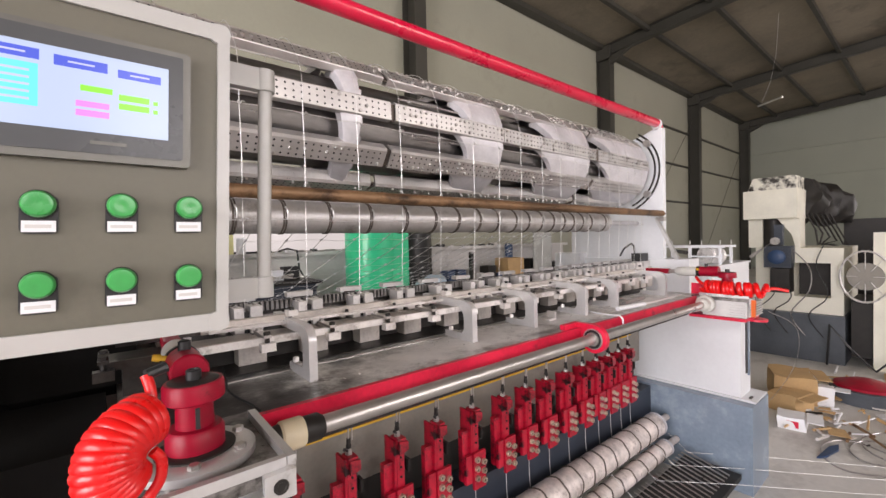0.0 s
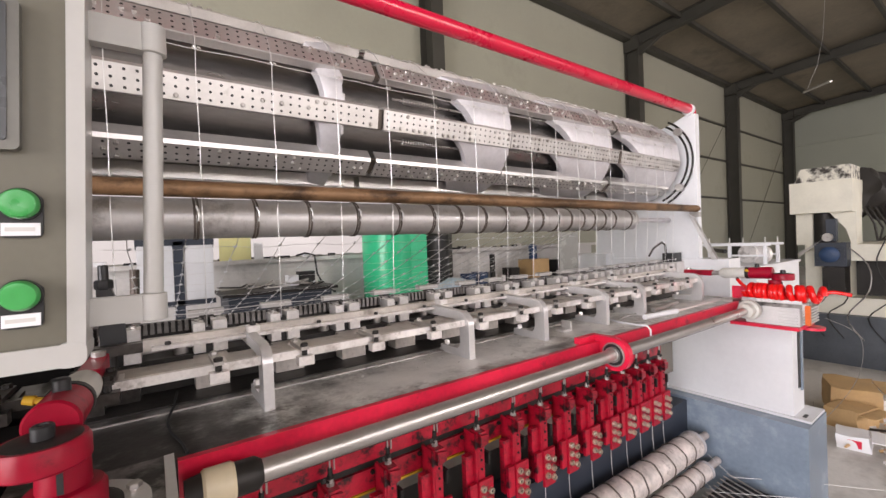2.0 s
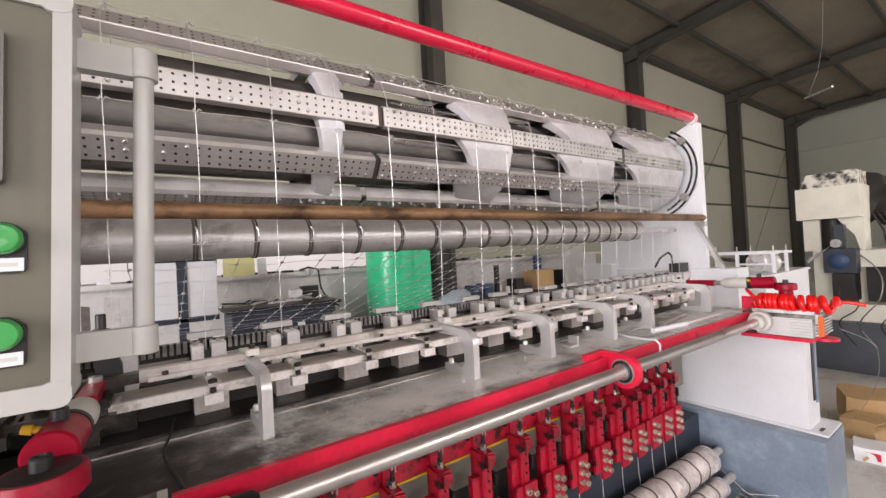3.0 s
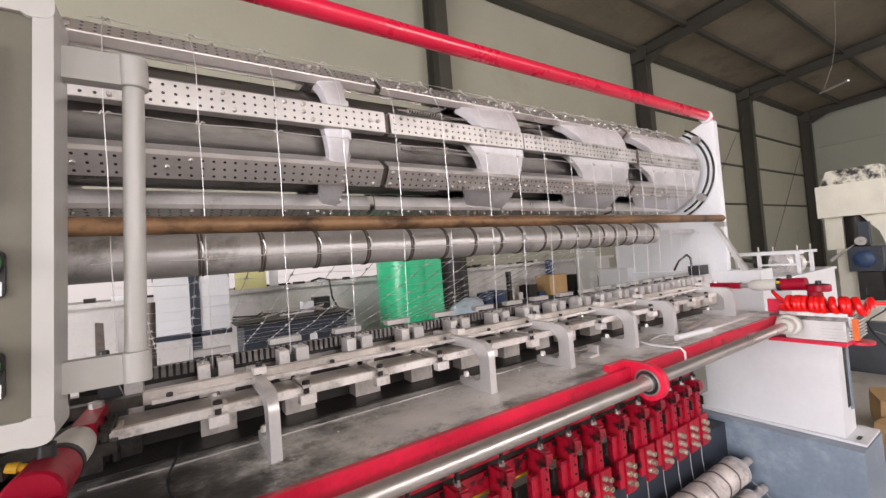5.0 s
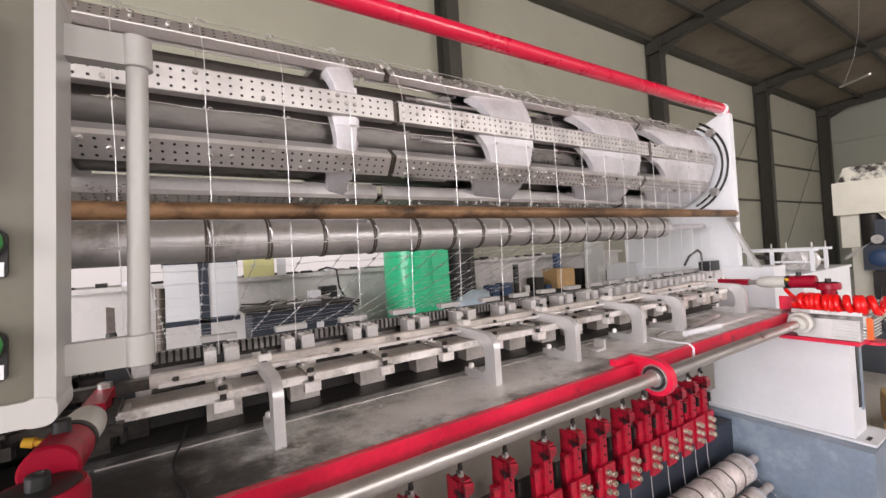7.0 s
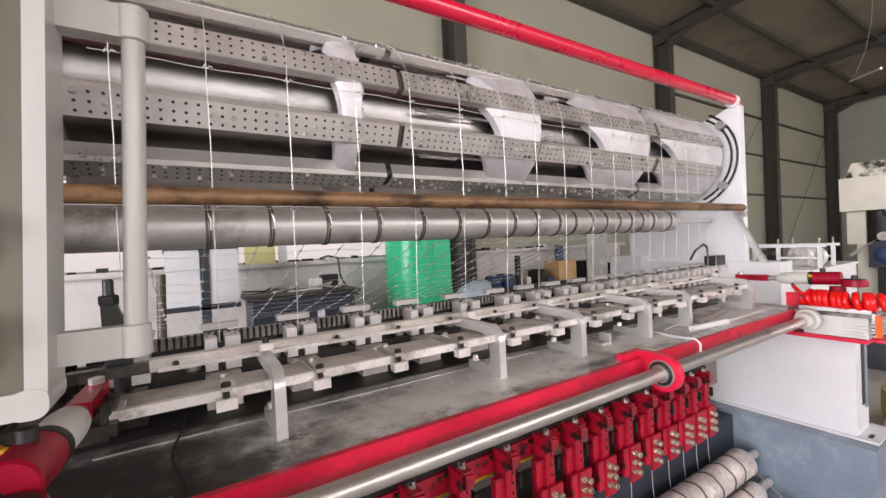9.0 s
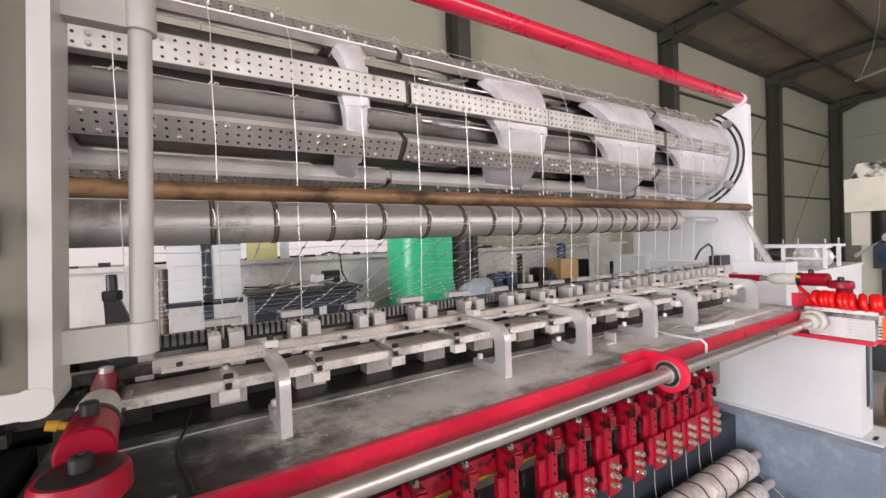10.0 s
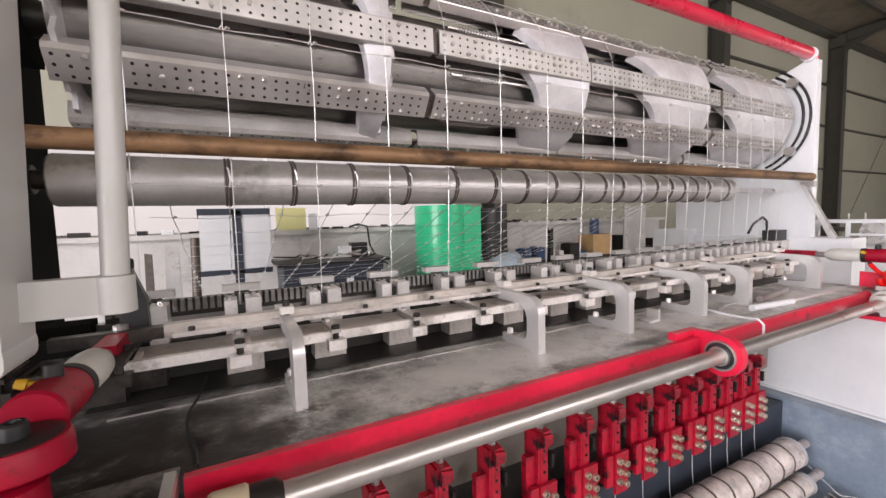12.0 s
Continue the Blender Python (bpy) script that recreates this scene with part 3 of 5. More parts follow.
def twister(x, dark=False):
    t = thing("twister", "pair of ground steel twister blocks with a slot for the wire", "twister", (x, 0, 0), "twisters along the rack")
    part("housing", box(-0.034, 0.040, 1.200, 1.2515, TABLE_Z + 0.005, 1.258), "oily" if dark else "guide", t, bevel=0.002)
    part("block", box(-0.032, -0.006, 1.246, 1.300, 1.262, 1.338), "zinc", t, bevel=0.002)
    part("block", box(0.011, 0.044, 1.241, 1.300, 1.262, 1.341), "zinc", t, bevel=0.002)
    part("slot", box(-0.0055, 0.0105, 1.256, 1.296, 1.262, 1.325), "black", t)
    part("cap", box(-0.036, 0.050, 1.338, 1.368, 1.345, 1.360), "roller_grey", t, bevel=0.002)
    part("cap_leg", box(-0.010, 0.024, 1.337, 1.358, 1.3005, 1.3445), "dark_steel", t)
    part("pin", bolt(bmesh.new(), (-0.022, 1.275, 1.338), (0, 0, 1), 0.006, 0.007, 8), "steel", t)
    part("pin", bolt(bmesh.new(), (0.03, 1.275, 1.341), (0, 0, 1), 0.006, 0.007, 8), "steel", t)
    part("pinion", lathe([(0, 0.016), (0.02, 0.016), (0.02, 0.010), (0.026, 0.010)], (-0.058, 1.285, 1.262), (0, 0, 1), 12), "steel", t, "small bright pinion")
    return t


# first housing takes the darker steel for shade beside the panel
twister(WIRES[0], True)
tw = twister(WIRES[1])
for wx in WIRES[2:]:
    copy_thing(tw, pose(wx, 0, 0))

rack = thing("toothed_rack", "long dark steel toothed rack behind the twisters", "rack")
part("bar", box(0.16, 2.95, 1.316, 1.334, 1.303, 1.342), "dark_steel", rack)
teeth = bmesh.new()
for k in range(188):
    x = 0.165 + 0.0147 * k
    prism([(x, 1.316), (x + 0.0095, 1.316), (x + 0.0085, 1.343), (x + 0.001, 1.343)], 0.014, lambda a, b, c: (a, 1.3015 + c, b), teeth)
tagged(part("toothing", teeth, "core", rack, "worn bright flat-topped teeth", bevel=0.0012), kind="stuff")
cap = thing("pulley", "round steel pulley beside the end of the rack", "pulley", (0.215, 1.36, 1.30))
part("hub", lathe([(0, 0.026), (0.03, 0.026), (0.032, 0.034), (0.050, 0.034), (0.054, 0.030)], (0, 0, 0), (0, 0, 1), 28), "steel", cap)
part("bearing", lathe([(0, 0.02), (0.002, 0.02)], (0, 0, 0.054), (0, 0, 1), 20), "dark_steel", cap)

# black lever that rises and falls at the end of the rack
lever = thing("clamp_lever", "black steel lever with a hexagon collar and stud", "lever", (0.22, 1.20, 0))
part("stud", lathe([(0, 0.0095), (0.030, 0.0095), (0.033, 0.008)], (0, 0, 1.465), (0, 0, 1), 14), "black", lever)
part("collar", lathe([(0, 0.015), (0.003, 0.017), (0.018, 0.017), (0.021, 0.014)], (0, 0, 1.445), (0, 0, 1), 6), "black", lever)
part("body", prism([(-0.013, 1.447), (0.013, 1.447), (0.034, 1.385), (0.036, 1.30), (-0.010, 1.30), (-0.012, 1.40)], 0.022, lambda a, b, c: (a, c - 0.011, b)), "black", lever, bevel=0.003)
part("push_rod", rod((0.01, 0, TABLE_Z + 0.086), (0.01, 0, 1.30), 0.009, 10), "dark_steel", lever)

# upper roller with rings, the rusty pipe before it and the red tube above
roller = thing("pull_roller", "grey steel roller with welded wire rings", "roller", (0, 1.365, 1.612))
part("barrel", lathe([(0, 0.02), (0, 0.053), (0.004, 0.056), (2.53, 0.056), (2.534, 0.053), (2.534, 0.02)], (0.085, 0, 0), (1, 0, 0), 40), "roller_grey", roller)
part("journal", lathe([(0, 0.018), (0.06, 0.018), (0.06, 0.03), (0.085, 0.03), (0.085, 0.02), (0.12, 0.02)], (-0.03, 0, 0), (1, 0, 0), 20), "dark_steel", roller)
part("journal", rod((2.61, 0, 0), (3.08, 0, 0), 0.014, 16), "white_metal", roller)
for rx in (0.41, 0.56, 0.715, 0.875, 1.035, 1.18, 1.31, 1.44, 1.56, 1.69, 1.79, 1.9, 2.0, 2.1, 2.19, 2.285, 2.38, 2.54):
    bm = bmesh.new()
    for dx in (-0.004, 0.004):
        sweep([(rx + dx, 0.0565 * math.cos(a), 0.0565 * math.sin(a)) for a in [2 * math.pi * k / 28 for k in range(29)]], 0.0030, 6, bm)
    part("ring", bm, "weld", roller, "brown welded wire ring")
    part("hook", sweep([(rx + 0.004, -0.058, -0.01), (rx + 0.006, -0.063, 0.0), (rx + 0.004, -0.064, 0.02), (rx, -0.058, 0.03)], 0.003, 6), "wire", roller)

pipe = thing("guide_pipe", "rusty brown guide pipe across the machine", "pipe")
part("tube", lathe([(0, 0.015), (0, 0.0205), (3.0, 0.0205), (3.0, 0.015)], (0.08, 1.196, 1.672), (1, 0, 0), 28), "rust_pipe", pipe)
part("end_bolt", rod((3.08, 1.196, 1.672), (3.115, 1.196, 1.672), 0.010, 10), "dark_steel", pipe)
part("end_nut", lathe([(0, 0.016), (0.012, 0.016)], (3.084, 1.196, 1.672), (1, 0, 0), 6), "dark_steel", pipe)

tube = thing("top_tube", "glossy red painted tube along the machine top", "tube")
TUY, TUZ = 1.228, 2.30
part("tube", lathe([(0, 0.02), (0, 0.029), (3.08, 0.029), (3.10, 0.027), (3.10, 0.015)], (0.0, TUY, TUZ), (1, 0, 0), 32), "red_tube", tube)
part("end_bend", sweep([(3.09, TUY, TUZ), (3.11, TUY, TUZ - 0.001), (3.122, TUY, TUZ - 0.012), (3.124, TUY, TUZ - 0.03)], 0.026, 16), "red_tube", tube, "scuffed pale end of the tube")

# ---- the drum ----
drum = thing("winding_drum", "long steel drum of perforated bars round a core pipe", "drum", (0, DRUM_Y, DRUM_Z))
part("core", lathe([(0, 0.05), (0, 0.170), (2.93, 0.170), (2.93, 0.05)], (0.10, 0, 0), (1, 0, 0), 48), "core", drum, "grey steel core pipe")
part("axle", rod((-0.02, 0, 0), (3.09, 0, 0), 0.04, 24), "dark_steel", drum)
PITCH = 360 / BARS
FACE = 0.064


def on_bar(ang, tang, rad):
    """y and z of a point on the bar at that angle: tang along the face, rad from the axis. 0 faces the operator."""
    a = radians(ang)
    return (-math.cos(a) * rad - math.sin(a) * tang, math.sin(a) * rad - math.cos(a) * tang)


SEGMENTS = [(0.105, 0.936), (0.957, 1.548), (1.553, 2.345), (2.362, 3.02)]
for k in range(BARS):
    ang = k * PITCH
    h = FACE / 2
    for s, e in SEGMENTS:
        prof = [(-h, DRUM_R), (h, DRUM_R), (h + 0.002, DRUM_R - 0.003), (h + 0.002, DRUM_R - 0.028), (h - 0.003, DRUM_R - 0.028), (h - 0.003, DRUM_R - 0.005),
                (-h + 0.003, DRUM_R - 0.005), (-h - 0.003, DRUM_R - 0.012), (-h - 0.003, DRUM_R - 0.048), (-h - 0.008, DRUM_R - 0.048), (-h - 0.008, DRUM_R - 0.010)]
        place = lambda a, b, c, ang=ang, s=s: (s + c, *on_bar(ang, a, b))
        bar = part("slotted_bar", prism(prof, e - s, place), "bar_zinc", drum, "perforated galvanised steel bar", smooth=False)
        holes = bmesh.new()
        n = int((e - s) / 0.0255)
        for i in range(n):
            for row in (-0.021, 0, 0.021):
                x = s + 0.014 + i * 0.0255
                vs = [holes.verts.new((x + 0.0038 * math.cos(q), *on_bar(ang, row + 0.0038 * math.sin(q), DRUM_R + 0.0006))) for q in [2 * math.pi * j / 8 for j in range(8)]]
                holes.faces.new(vs)
        tagged(part("perforation", holes, "black", bar, "rows of small round holes", smooth=False), kind="stuff")
        rnd = random.Random(k * 7 + int(s * 10))
        pins = bmesh.new()
        out = Vector((0, *on_bar(ang, 0, 1)))
        for i in range(int((e - s) * (14 if s < 0.9 else 34))):
            x = s + 0.014 + rnd.randrange(n) * 0.0255
            p = (x, *on_bar(ang, rnd.choice((-0.021, 0, 0.021)), DRUM_R))
            lathe([(0, 0.0062), (0.007, 0.0062), (0.0085, 0.0045), (0.0085, 0.002)], p, out, 7, pins, caps=True)
        tagged(part("screw_pattern", pins, "steel", bar, "small round-headed screws in some holes", smooth=False), kind="stuff")
    part("bar_joint", prism([(-h, DRUM_R - 0.012), (h, DRUM_R - 0.012), (h, DRUM_R - 0.02), (-h, DRUM_R - 0.02)], 0.03, lambda a, b, c, ang=ang: (0.930 + c, *on_bar(ang, a, b))), "weld", drum)
    part("bar_joint", prism([(-h, DRUM_R + 0.006), (h, DRUM_R + 0.006), (h, DRUM_R - 0.02), (-h, DRUM_R - 0.02)], 0.012, lambda a, b, c, ang=ang: (2.348 + c, *on_bar(ang, a, b))), "weld", drum)
    # tension spring and rod in the gap
    mid = ang + PITCH / 2
    pts = []
    for i in range(14 * 8 + 1):
        q = 2 * math.pi * i / 8
        y, z = on_bar(mid, -0.012 + 0.010 * math.cos(q), DRUM_R - 0.05 + 0.010 * math.sin(q))
        pts.append((1.06 + 0.15 * i / 112, y, z))
    part("spring", sweep(pts, 0.0024, 5), "steel", drum, "bright coiled tension spring")
    a0, a1 = on_bar(mid, -0.012, DRUM_R - 0.05)
    part("spring_rod", rod((1.02, a0, a1), (1.46, a0, a1), 0.005, 8), "grey_pipe", drum)

# spider plates, with sheet gussets on the side towards the control panel
for sx, glen in ((0.12, 0.0), (0.815, 0.070), (1.548, 0.25), (2.285, 0.42), (3.02, 0.60)):
    outline = []
    for k in range(BARS):
        for d, r in ((-0.36, DRUM_R - 0.012), (0.36, DRUM_R - 0.012), (0.5, DRUM_R - 0.045)):
            a = radians((k + d) * PITCH)
            outline.append((-math.cos(a) * r / math.cos(radians(8)), math.sin(a) * r / math.cos(radians(8))))
    part("spider_plate", prism(outline, 0.010, lambda a, b, c, sx=sx: (sx + c, a, b)), "white_metal", drum, "pale steel spider plate")
    if glen:
        for k in range(BARS):
            bm = bmesh.new()
            rows_ = []
            for u in range(9):
                f = u / 8
                a = radians((k + 0.16 + 0.68 * f) * PITCH)
                cu, cv = -math.cos(a), math.sin(a)
                # the free edge runs slantwise, with a rounded corner next to one bar
                reach = glen * (0.68 + 0.34 * f + 0.05 * (2 * f - 1) ** 2)
                rows_.append([bm.verts.new((x, cu * r, cv * r)) for x, r in ((sx, 0.252), (sx - reach * 0.35, 0.249), (sx - reach * 0.9, 0.243), (sx - reach, 0.238), (sx - reach - 0.003, 0.208))])
            for p, q in zip(rows_, rows_[1:]):
                for i in range(4):
                    bm.faces.new((p[i], p[i + 1], q[i + 1], q[i]))
            part("gusset", bm, "white_metal", drum, "pale bent sheet gusset")

# ---- warp wires from the twisters up and over the drum ----
for wx in WIRES:
    rr = DRUM_R + 0.007
    rnd = random.Random(int(wx * 1000))
    pts = [(wx, 1.262, 1.30), (wx + 0.001, 1.256, 1.45), (wx - 0.001 + 0.003 * rnd.random(), WIRE_Y - 0.002, 1.62), (wx + 0.002, WIRE_Y - 0.002, 1.80), (wx, WIRE_Y - 0.001, 1.93)]
    pts += [(wx + 0.002 * math.sin(a * 0.1), DRUM_Y - math.cos(radians(a)) * rr, DRUM_Z + math.sin(radians(a)) * rr) for a in range(2, 181, 7)]
    pts += [(wx, DRUM_Y + rr, 1.8), (wx, DRUM_Y + rr + 0.05, 1.62)]
    w = tagged(finish(sweep(pts, 0.0011, 6), "warp_wire", "wire"), "thin galvanised steel wire running up over the drum", "wire", group="warp wires")

# weft wires with a knot on each warp wire, carried up by the drum
def weft_wire():
    w = thing("weft_wire", "thin cross wire knotted to every upright wire", "wire", group="weft wires")
    part("strand", sweep([(0.20 + i * 0.06, 0.001 * math.sin(i * 2.1), 0.002 * math.sin(i * 1.3)) for i in range(46)], 0.0012, 5), "wire", w)
    for wx in WIRES:
        part("knot", sweep([(wx - 0.007, -0.004, -0.004), (wx - 0.003, -0.005, 0.004), (wx + 0.002, -0.004, -0.004), (wx + 0.007, -0.003, 0.004), (wx + 0.014, -0.002, 0.002)], 0.0022, 5), "wire", w)
    return w


wefts = [weft_wire()]
for k in range(4):
    wefts.append(copy_thing(wefts[0], pose(0, 0, 0)))

# finished netting hanging behind the drum
net = thing("finished_netting", "knotted wire netting hanging behind the drum", "wire netting")
rows = [(1.84 + 0.168 * i, 1.600 - 0.066 * i + 0.0012 * i * i) for i in range(12)]
for y, z in rows:
    part("weft", sweep([(0.16 + 0.1 * i, y + 0.006 * math.sin(i * 0.9 + y * 9), z + 0.005 * math.sin(i * 1.7 + z * 50)) for i in range(29)], 0.0009, 5), "wire", net)
    kb = bmesh.new()
    for wx in WIRES:
        lathe([(0, 0.003), (0.003, 0.0055), (0.013, 0.0055), (0.016, 0.003)], (wx - 0.006, y, z), (1, 0, 0.4), 6, kb)
    tagged(part("knotting", kb, "tag", net), kind="stuff")
for wx in WIRES:
    part("warp", sweep([(wx, 1.80, 1.66)] + [(wx + 0.004 * math.sin(y * 20 + wx * 9), y, z + 0.004 * math.sin(y * 31 + wx * 5)) for y, z in rows] + [(wx, 3.86, 0.9), (wx, 3.92, 0.3)], 0.0016, 5), "wire", net)

# ---- knotting heads under the table ----
def head(x):
    h = thing("knotting_head", "red knotting head with a black clevis and bolted foot plate", "machine head", (x, 1.20, 0), "knotting heads")
    part("stem", box(-0.015, 0.015, -0.022, 0.014, 0.585, 0.822), "red_worn", h, bevel=0.002)
    part("hook_plate", prism([(-0.012, 0.775), (0.024, 0.785), (0.024, 0.815), (-0.012, 0.822)], 0.014, lambda a, b, c: (a, -0.038 + c, b)), "red_worn", h, bevel=0.001)
    part("side_plate", box(-0.060, -0.018, -0.006, 0.018, 0.54, 0.745), "red_worn", h, bevel=0.002)
    part("foot_plate", box(-0.024, 0.042, -0.036, -0.024, 0.505, 0.655), "red_worn", h, bevel=0.002)
    part("foot_step", box(-0.060, -0.027, -0.028, -0.014, 0.535, 0.65), "red_worn", h, bevel=0.002)
    part("link", box(0.0155, 0.024, -0.012, 0.008, 0.67, 0.765), "black", h, bevel=0.002)
    part("top_plate", box(-0.016, 0.017, -0.034, 0.018, 0.8225, 0.829), "red_worn", h, bevel=0.0015)
    part("web_plate", box(-0.024, -0.0155, -0.020, 0.046, 0.60, 0.822), "red_worn", h, bevel=0.0015)
    part("lever", box(0.026, 0.036, -0.030, 0.002, 0.70, 0.745), "dark_steel", h, bevel=0.002)
    part("clevis", lathe([(0, 0.012), (0.009, 0.012), (0.009, 0.009), (0.019, 0.009)], (0, -0.002, 0.8295), (0, 0, 1), 6), "steel", h, "worn steel lock nut")
    part("collar", lathe([(0, 0.009), (0.010, 0.009), (0.012, 0.007), (0.03, 0.007)], (0, -0.002, 0.850), (0, 0, 1), 12), "dark_steel", h)
    part("rod", rod((0, -0.002, 0.875), (0, -0.002, 1.10), 0.0028, 8), "steel", h)
    part("guide_rod", rod((0.014, 0.002, 0.87), (0.014, 0.002, 1.10), 0.003, 6), "steel", h)
    part("clip", rod((-0.010, -0.012, 0.846), (-0.022, -0.022, 0.858), 0.004, 8), "dark_steel", h)
    part("clip_nut", lathe([(0, 0.006), (0.006, 0.006)], (-0.022, -0.022, 0.858), (-0.6, -0.5, 0.3), 6), "dark_steel", h)
    for bz in (0.76, 0.725, 0.69):
        part("screw", bolt(bmesh.new(), (0.0, -0.022, bz), (0, -1, 0), 0.0045, 0.005), "dark_steel", h)
    for bx, bz in ((-0.009, 0.640), (-0.009, 0.602), (-0.009, 0.564), (0.028, 0.622), (0.028, 0.584), (0.028, 0.546)):
        part("bolt", lathe([(0, 0.012), (0.009, 0.012), (0.012, 0.0105), (0.012, 0.0065), (0.003, 0.0055)], (bx, -0.036, bz - 0.012), (0, -1, 0), 12), "brass", h, "dull brass socket bolt")
        part("socket", lathe([(0, 0.0062), (0.001, 0.0062)], (bx, -0.0415, bz - 0.012), (0, -1, 0), 8), "black", h)
    part("wire_tail", sweep([(0.004, -0.01, 0.505), (0.006, -0.01, 0.42), (0.002, -0.02, 0.34)], 0.0018, 5), "wire", h)
    return h


hd = head(WIRES[0] + 0.1)
for wx in WIRES[1:15]:
    copy_thing(hd, pose(wx + 0.1, 1.20, 0))
back = thing("lower_casing", "dark grey lower casing of the machine", "machine casing")
part("sheet", box(0.0, 2.94, 1.34, 1.36, 0.10, 0.66), "dark_steel", back)
part("apron", box(0.0, 2.94, 1.30, 1.31, 0.66, 1.15), "apron", back, "dull beige steel apron")
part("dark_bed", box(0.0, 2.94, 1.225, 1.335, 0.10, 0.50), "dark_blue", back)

lift = thing("lifting_beam", "pair of red beams lifting the wire clamps", "lifting beam")
part("upper_beam", box(0.12, 2.72, 1.262, 1.278, 0.822, 0.872), "red_worn", lift, bevel=0.003)
part("spacer", box(0.12, 2.72, 1.266, 1.276, 0.8005, 0.8215), "dark_steel", lift)
part("lower_beam", box(0.12, 2.72, 1.255, 1.275, 0.735, 0.800), "red_worn", lift, bevel=0.003)
part("yellow_edge", box(0.12, 2.72, 1.250, 1.275, 0.727, 0.7345), "yellow_strip", lift, "yellow lower edge of the beam")
for wx in WIRES[:16]:
    part("clamp", box(wx + 0.090, wx + 0.110, 1.243, 1.2545, 0.74, 0.80), "red_worn", lift, bevel=0.003)
    part("bolt", bolt(bmesh.new(), (wx + 0.07, 1.255, 0.79), (0, -1, 0), 0.008, 0.010), "dark_steel", lift)

# ---- lower rollers and the incoming wires ----
def ringed_roller(y, z, r, label):
    ro = thing("lower_roller", label, "roller", (0, y, z))
    part("barrel", lathe([(0, r * 0.6), (0, r), (2.70, r), (2.70, r * 0.6), (2.70, 0.02), (2.88, 0.02)], (0.05, 0, 0), (1, 0, 0), 36), "roller_pale", ro)
    part("end_flange", lathe([(0, 0.03), (0, r + 0.003), (0.02, r + 0.003), (0.02, 0.03)], (2.752, 0, 0), (1, 0, 0), 24), "white_metal", ro)
    for i in range(21):
        x = 0.3 + 0.117 * i
        part("ring", sweep([(x + 0.018 * math.sin(q * 0.5 + i) + 0.004 * math.sin(5 * q + i), (r - 0.001) * math.cos(q), (r - 0.001) * math.sin(q)) for q in [2 * math.pi * k / 24 for k in range(25)]], 0.0062, 5), "weld", ro, "dark wire groove")
    return ro


ringed_roller(1.12, 0.325, 0.068, "pale dusty lower roller with dark wire grooves")
ringed_roller(1.06, 0.20, 0.046, "thinner pale roller below the first one")
comb = thing("wire_comb", "dark wire comb low at the machine front with bright pins", "wire comb")
part("bed", box(0.1, 2.9, 0.70, 1.0, 0.10, 0.13), "dark_steel", comb)
part("leg", box(0.2, 0.26, 0.8, 0.9, 0.0, 0.10), "dark_steel", comb)
part("leg", box(2.7, 2.76, 0.8, 0.9, 0.0, 0.10), "dark_steel", comb)
for i in range(60):
    part("pin", rod((0.3 + i * 0.043, 0.74, 0.132), (0.3 + i * 0.043, 0.98, 0.19), 0.004, 5), "steel", comb)
for i, wx in enumerate(WIRES[5:18:2]):
    w = tagged(finish(sweep([(wx, 1.06, 0.28), (wx + 0.02, 0.95, 0.19), (wx + 0.35, 0.70, 0.15), (wx + 1.3, 0.05 - 0.03 * i, 0.03), (wx + 2.2, -0.6 - 0.05 * i, 0.006)], 0.0013, 5), "feed_wire", "wire"), "thin bright wire feeding in over the floor", "wire", group="feed wires")


# ---- end frame, cabinets and base at the far end ----
endp = thing("drum_stand", "white painted end plate carrying the drum", "drum stand")
part("plate", prism([(1.212, 1.30), (1.212, 2.255), (1.22, 2.27), (1.25, 2.268), (1.33, 2.235), (1.45, 2.205), (1.78, 2.2), (1.92, 1.9), (1.92, 1.30)], 0.024, lambda a, b, c: (3.095 + c, a, b)), "white", endp, bevel=0.004)
part("edge_strip", box(3.085, 3.135, 1.192, 1.211, 1.36, 2.262), "white", endp, bevel=0.004)
part("tube_seat", lathe([(0, 0.036), (0.02, 0.036)], (3.075, TUY, TUZ - 0.006), (1, 0, 0), 20), "white", endp)
for r in (0.272, 0.302):
    part("guide_arc", sweep([(3.082, DRUM_Y - math.cos(radians(a)) * r, DRUM_Z + math.sin(radians(a)) * r) for a in range(-66, 61, 4)], 0.0065, 8), "dark_steel", endp, "dark curved guide rail")
for a in (-38, 38):
    y, z = DRUM_Y - math.cos(radians(a)) * 0.287, DRUM_Z + math.sin(radians(a)) * 0.287
    part("roller_stop", lathe([(0, 0.024), (0.03, 0.024), (0.034, 0.018)], (3.05, y, z), (1, 0, 0), 14), "steel", endp)
part("brace", prism([(1.20, 1.62), (1.225, 1.64), (1.10, 1.36), (1.07, 1.36)], 0.03, lambda a, b, c: (3.03 + c, a, b)), "alu", endp, "pale grey diagonal brace")
part("pipe_clip", box(3.05, 3.085, 1.172, 1.225, 1.62, 1.648), "steel", endp, bevel=0.003)

cab = thing("end_cabinet", "white sheet-metal cabinet at the end of the machine", "cabinet")
part("lower_body", box(3.04, 3.225, 0.735, 2.0, 0.53, 1.06), "white", cab, bevel=0.006)
part("upper_body", box(3.06, 3.225, 1.02, 2.0, 1.06, 1.36), "white", cab, bevel=0.006)
part("rear_step", box(3.0, 3.225, 1.78, 2.02, 1.06, 1.395), "white", cab, bevel=0.006)
part("slot", box(3.125, 3.16, 0.731, 0.7345, 0.66, 0.99), "black", cab, "long dark slot")
part("slot_trim", box(3.165, 3.195, 0.728, 0.7345, 0.64, 1.0), "blue_grey", cab)
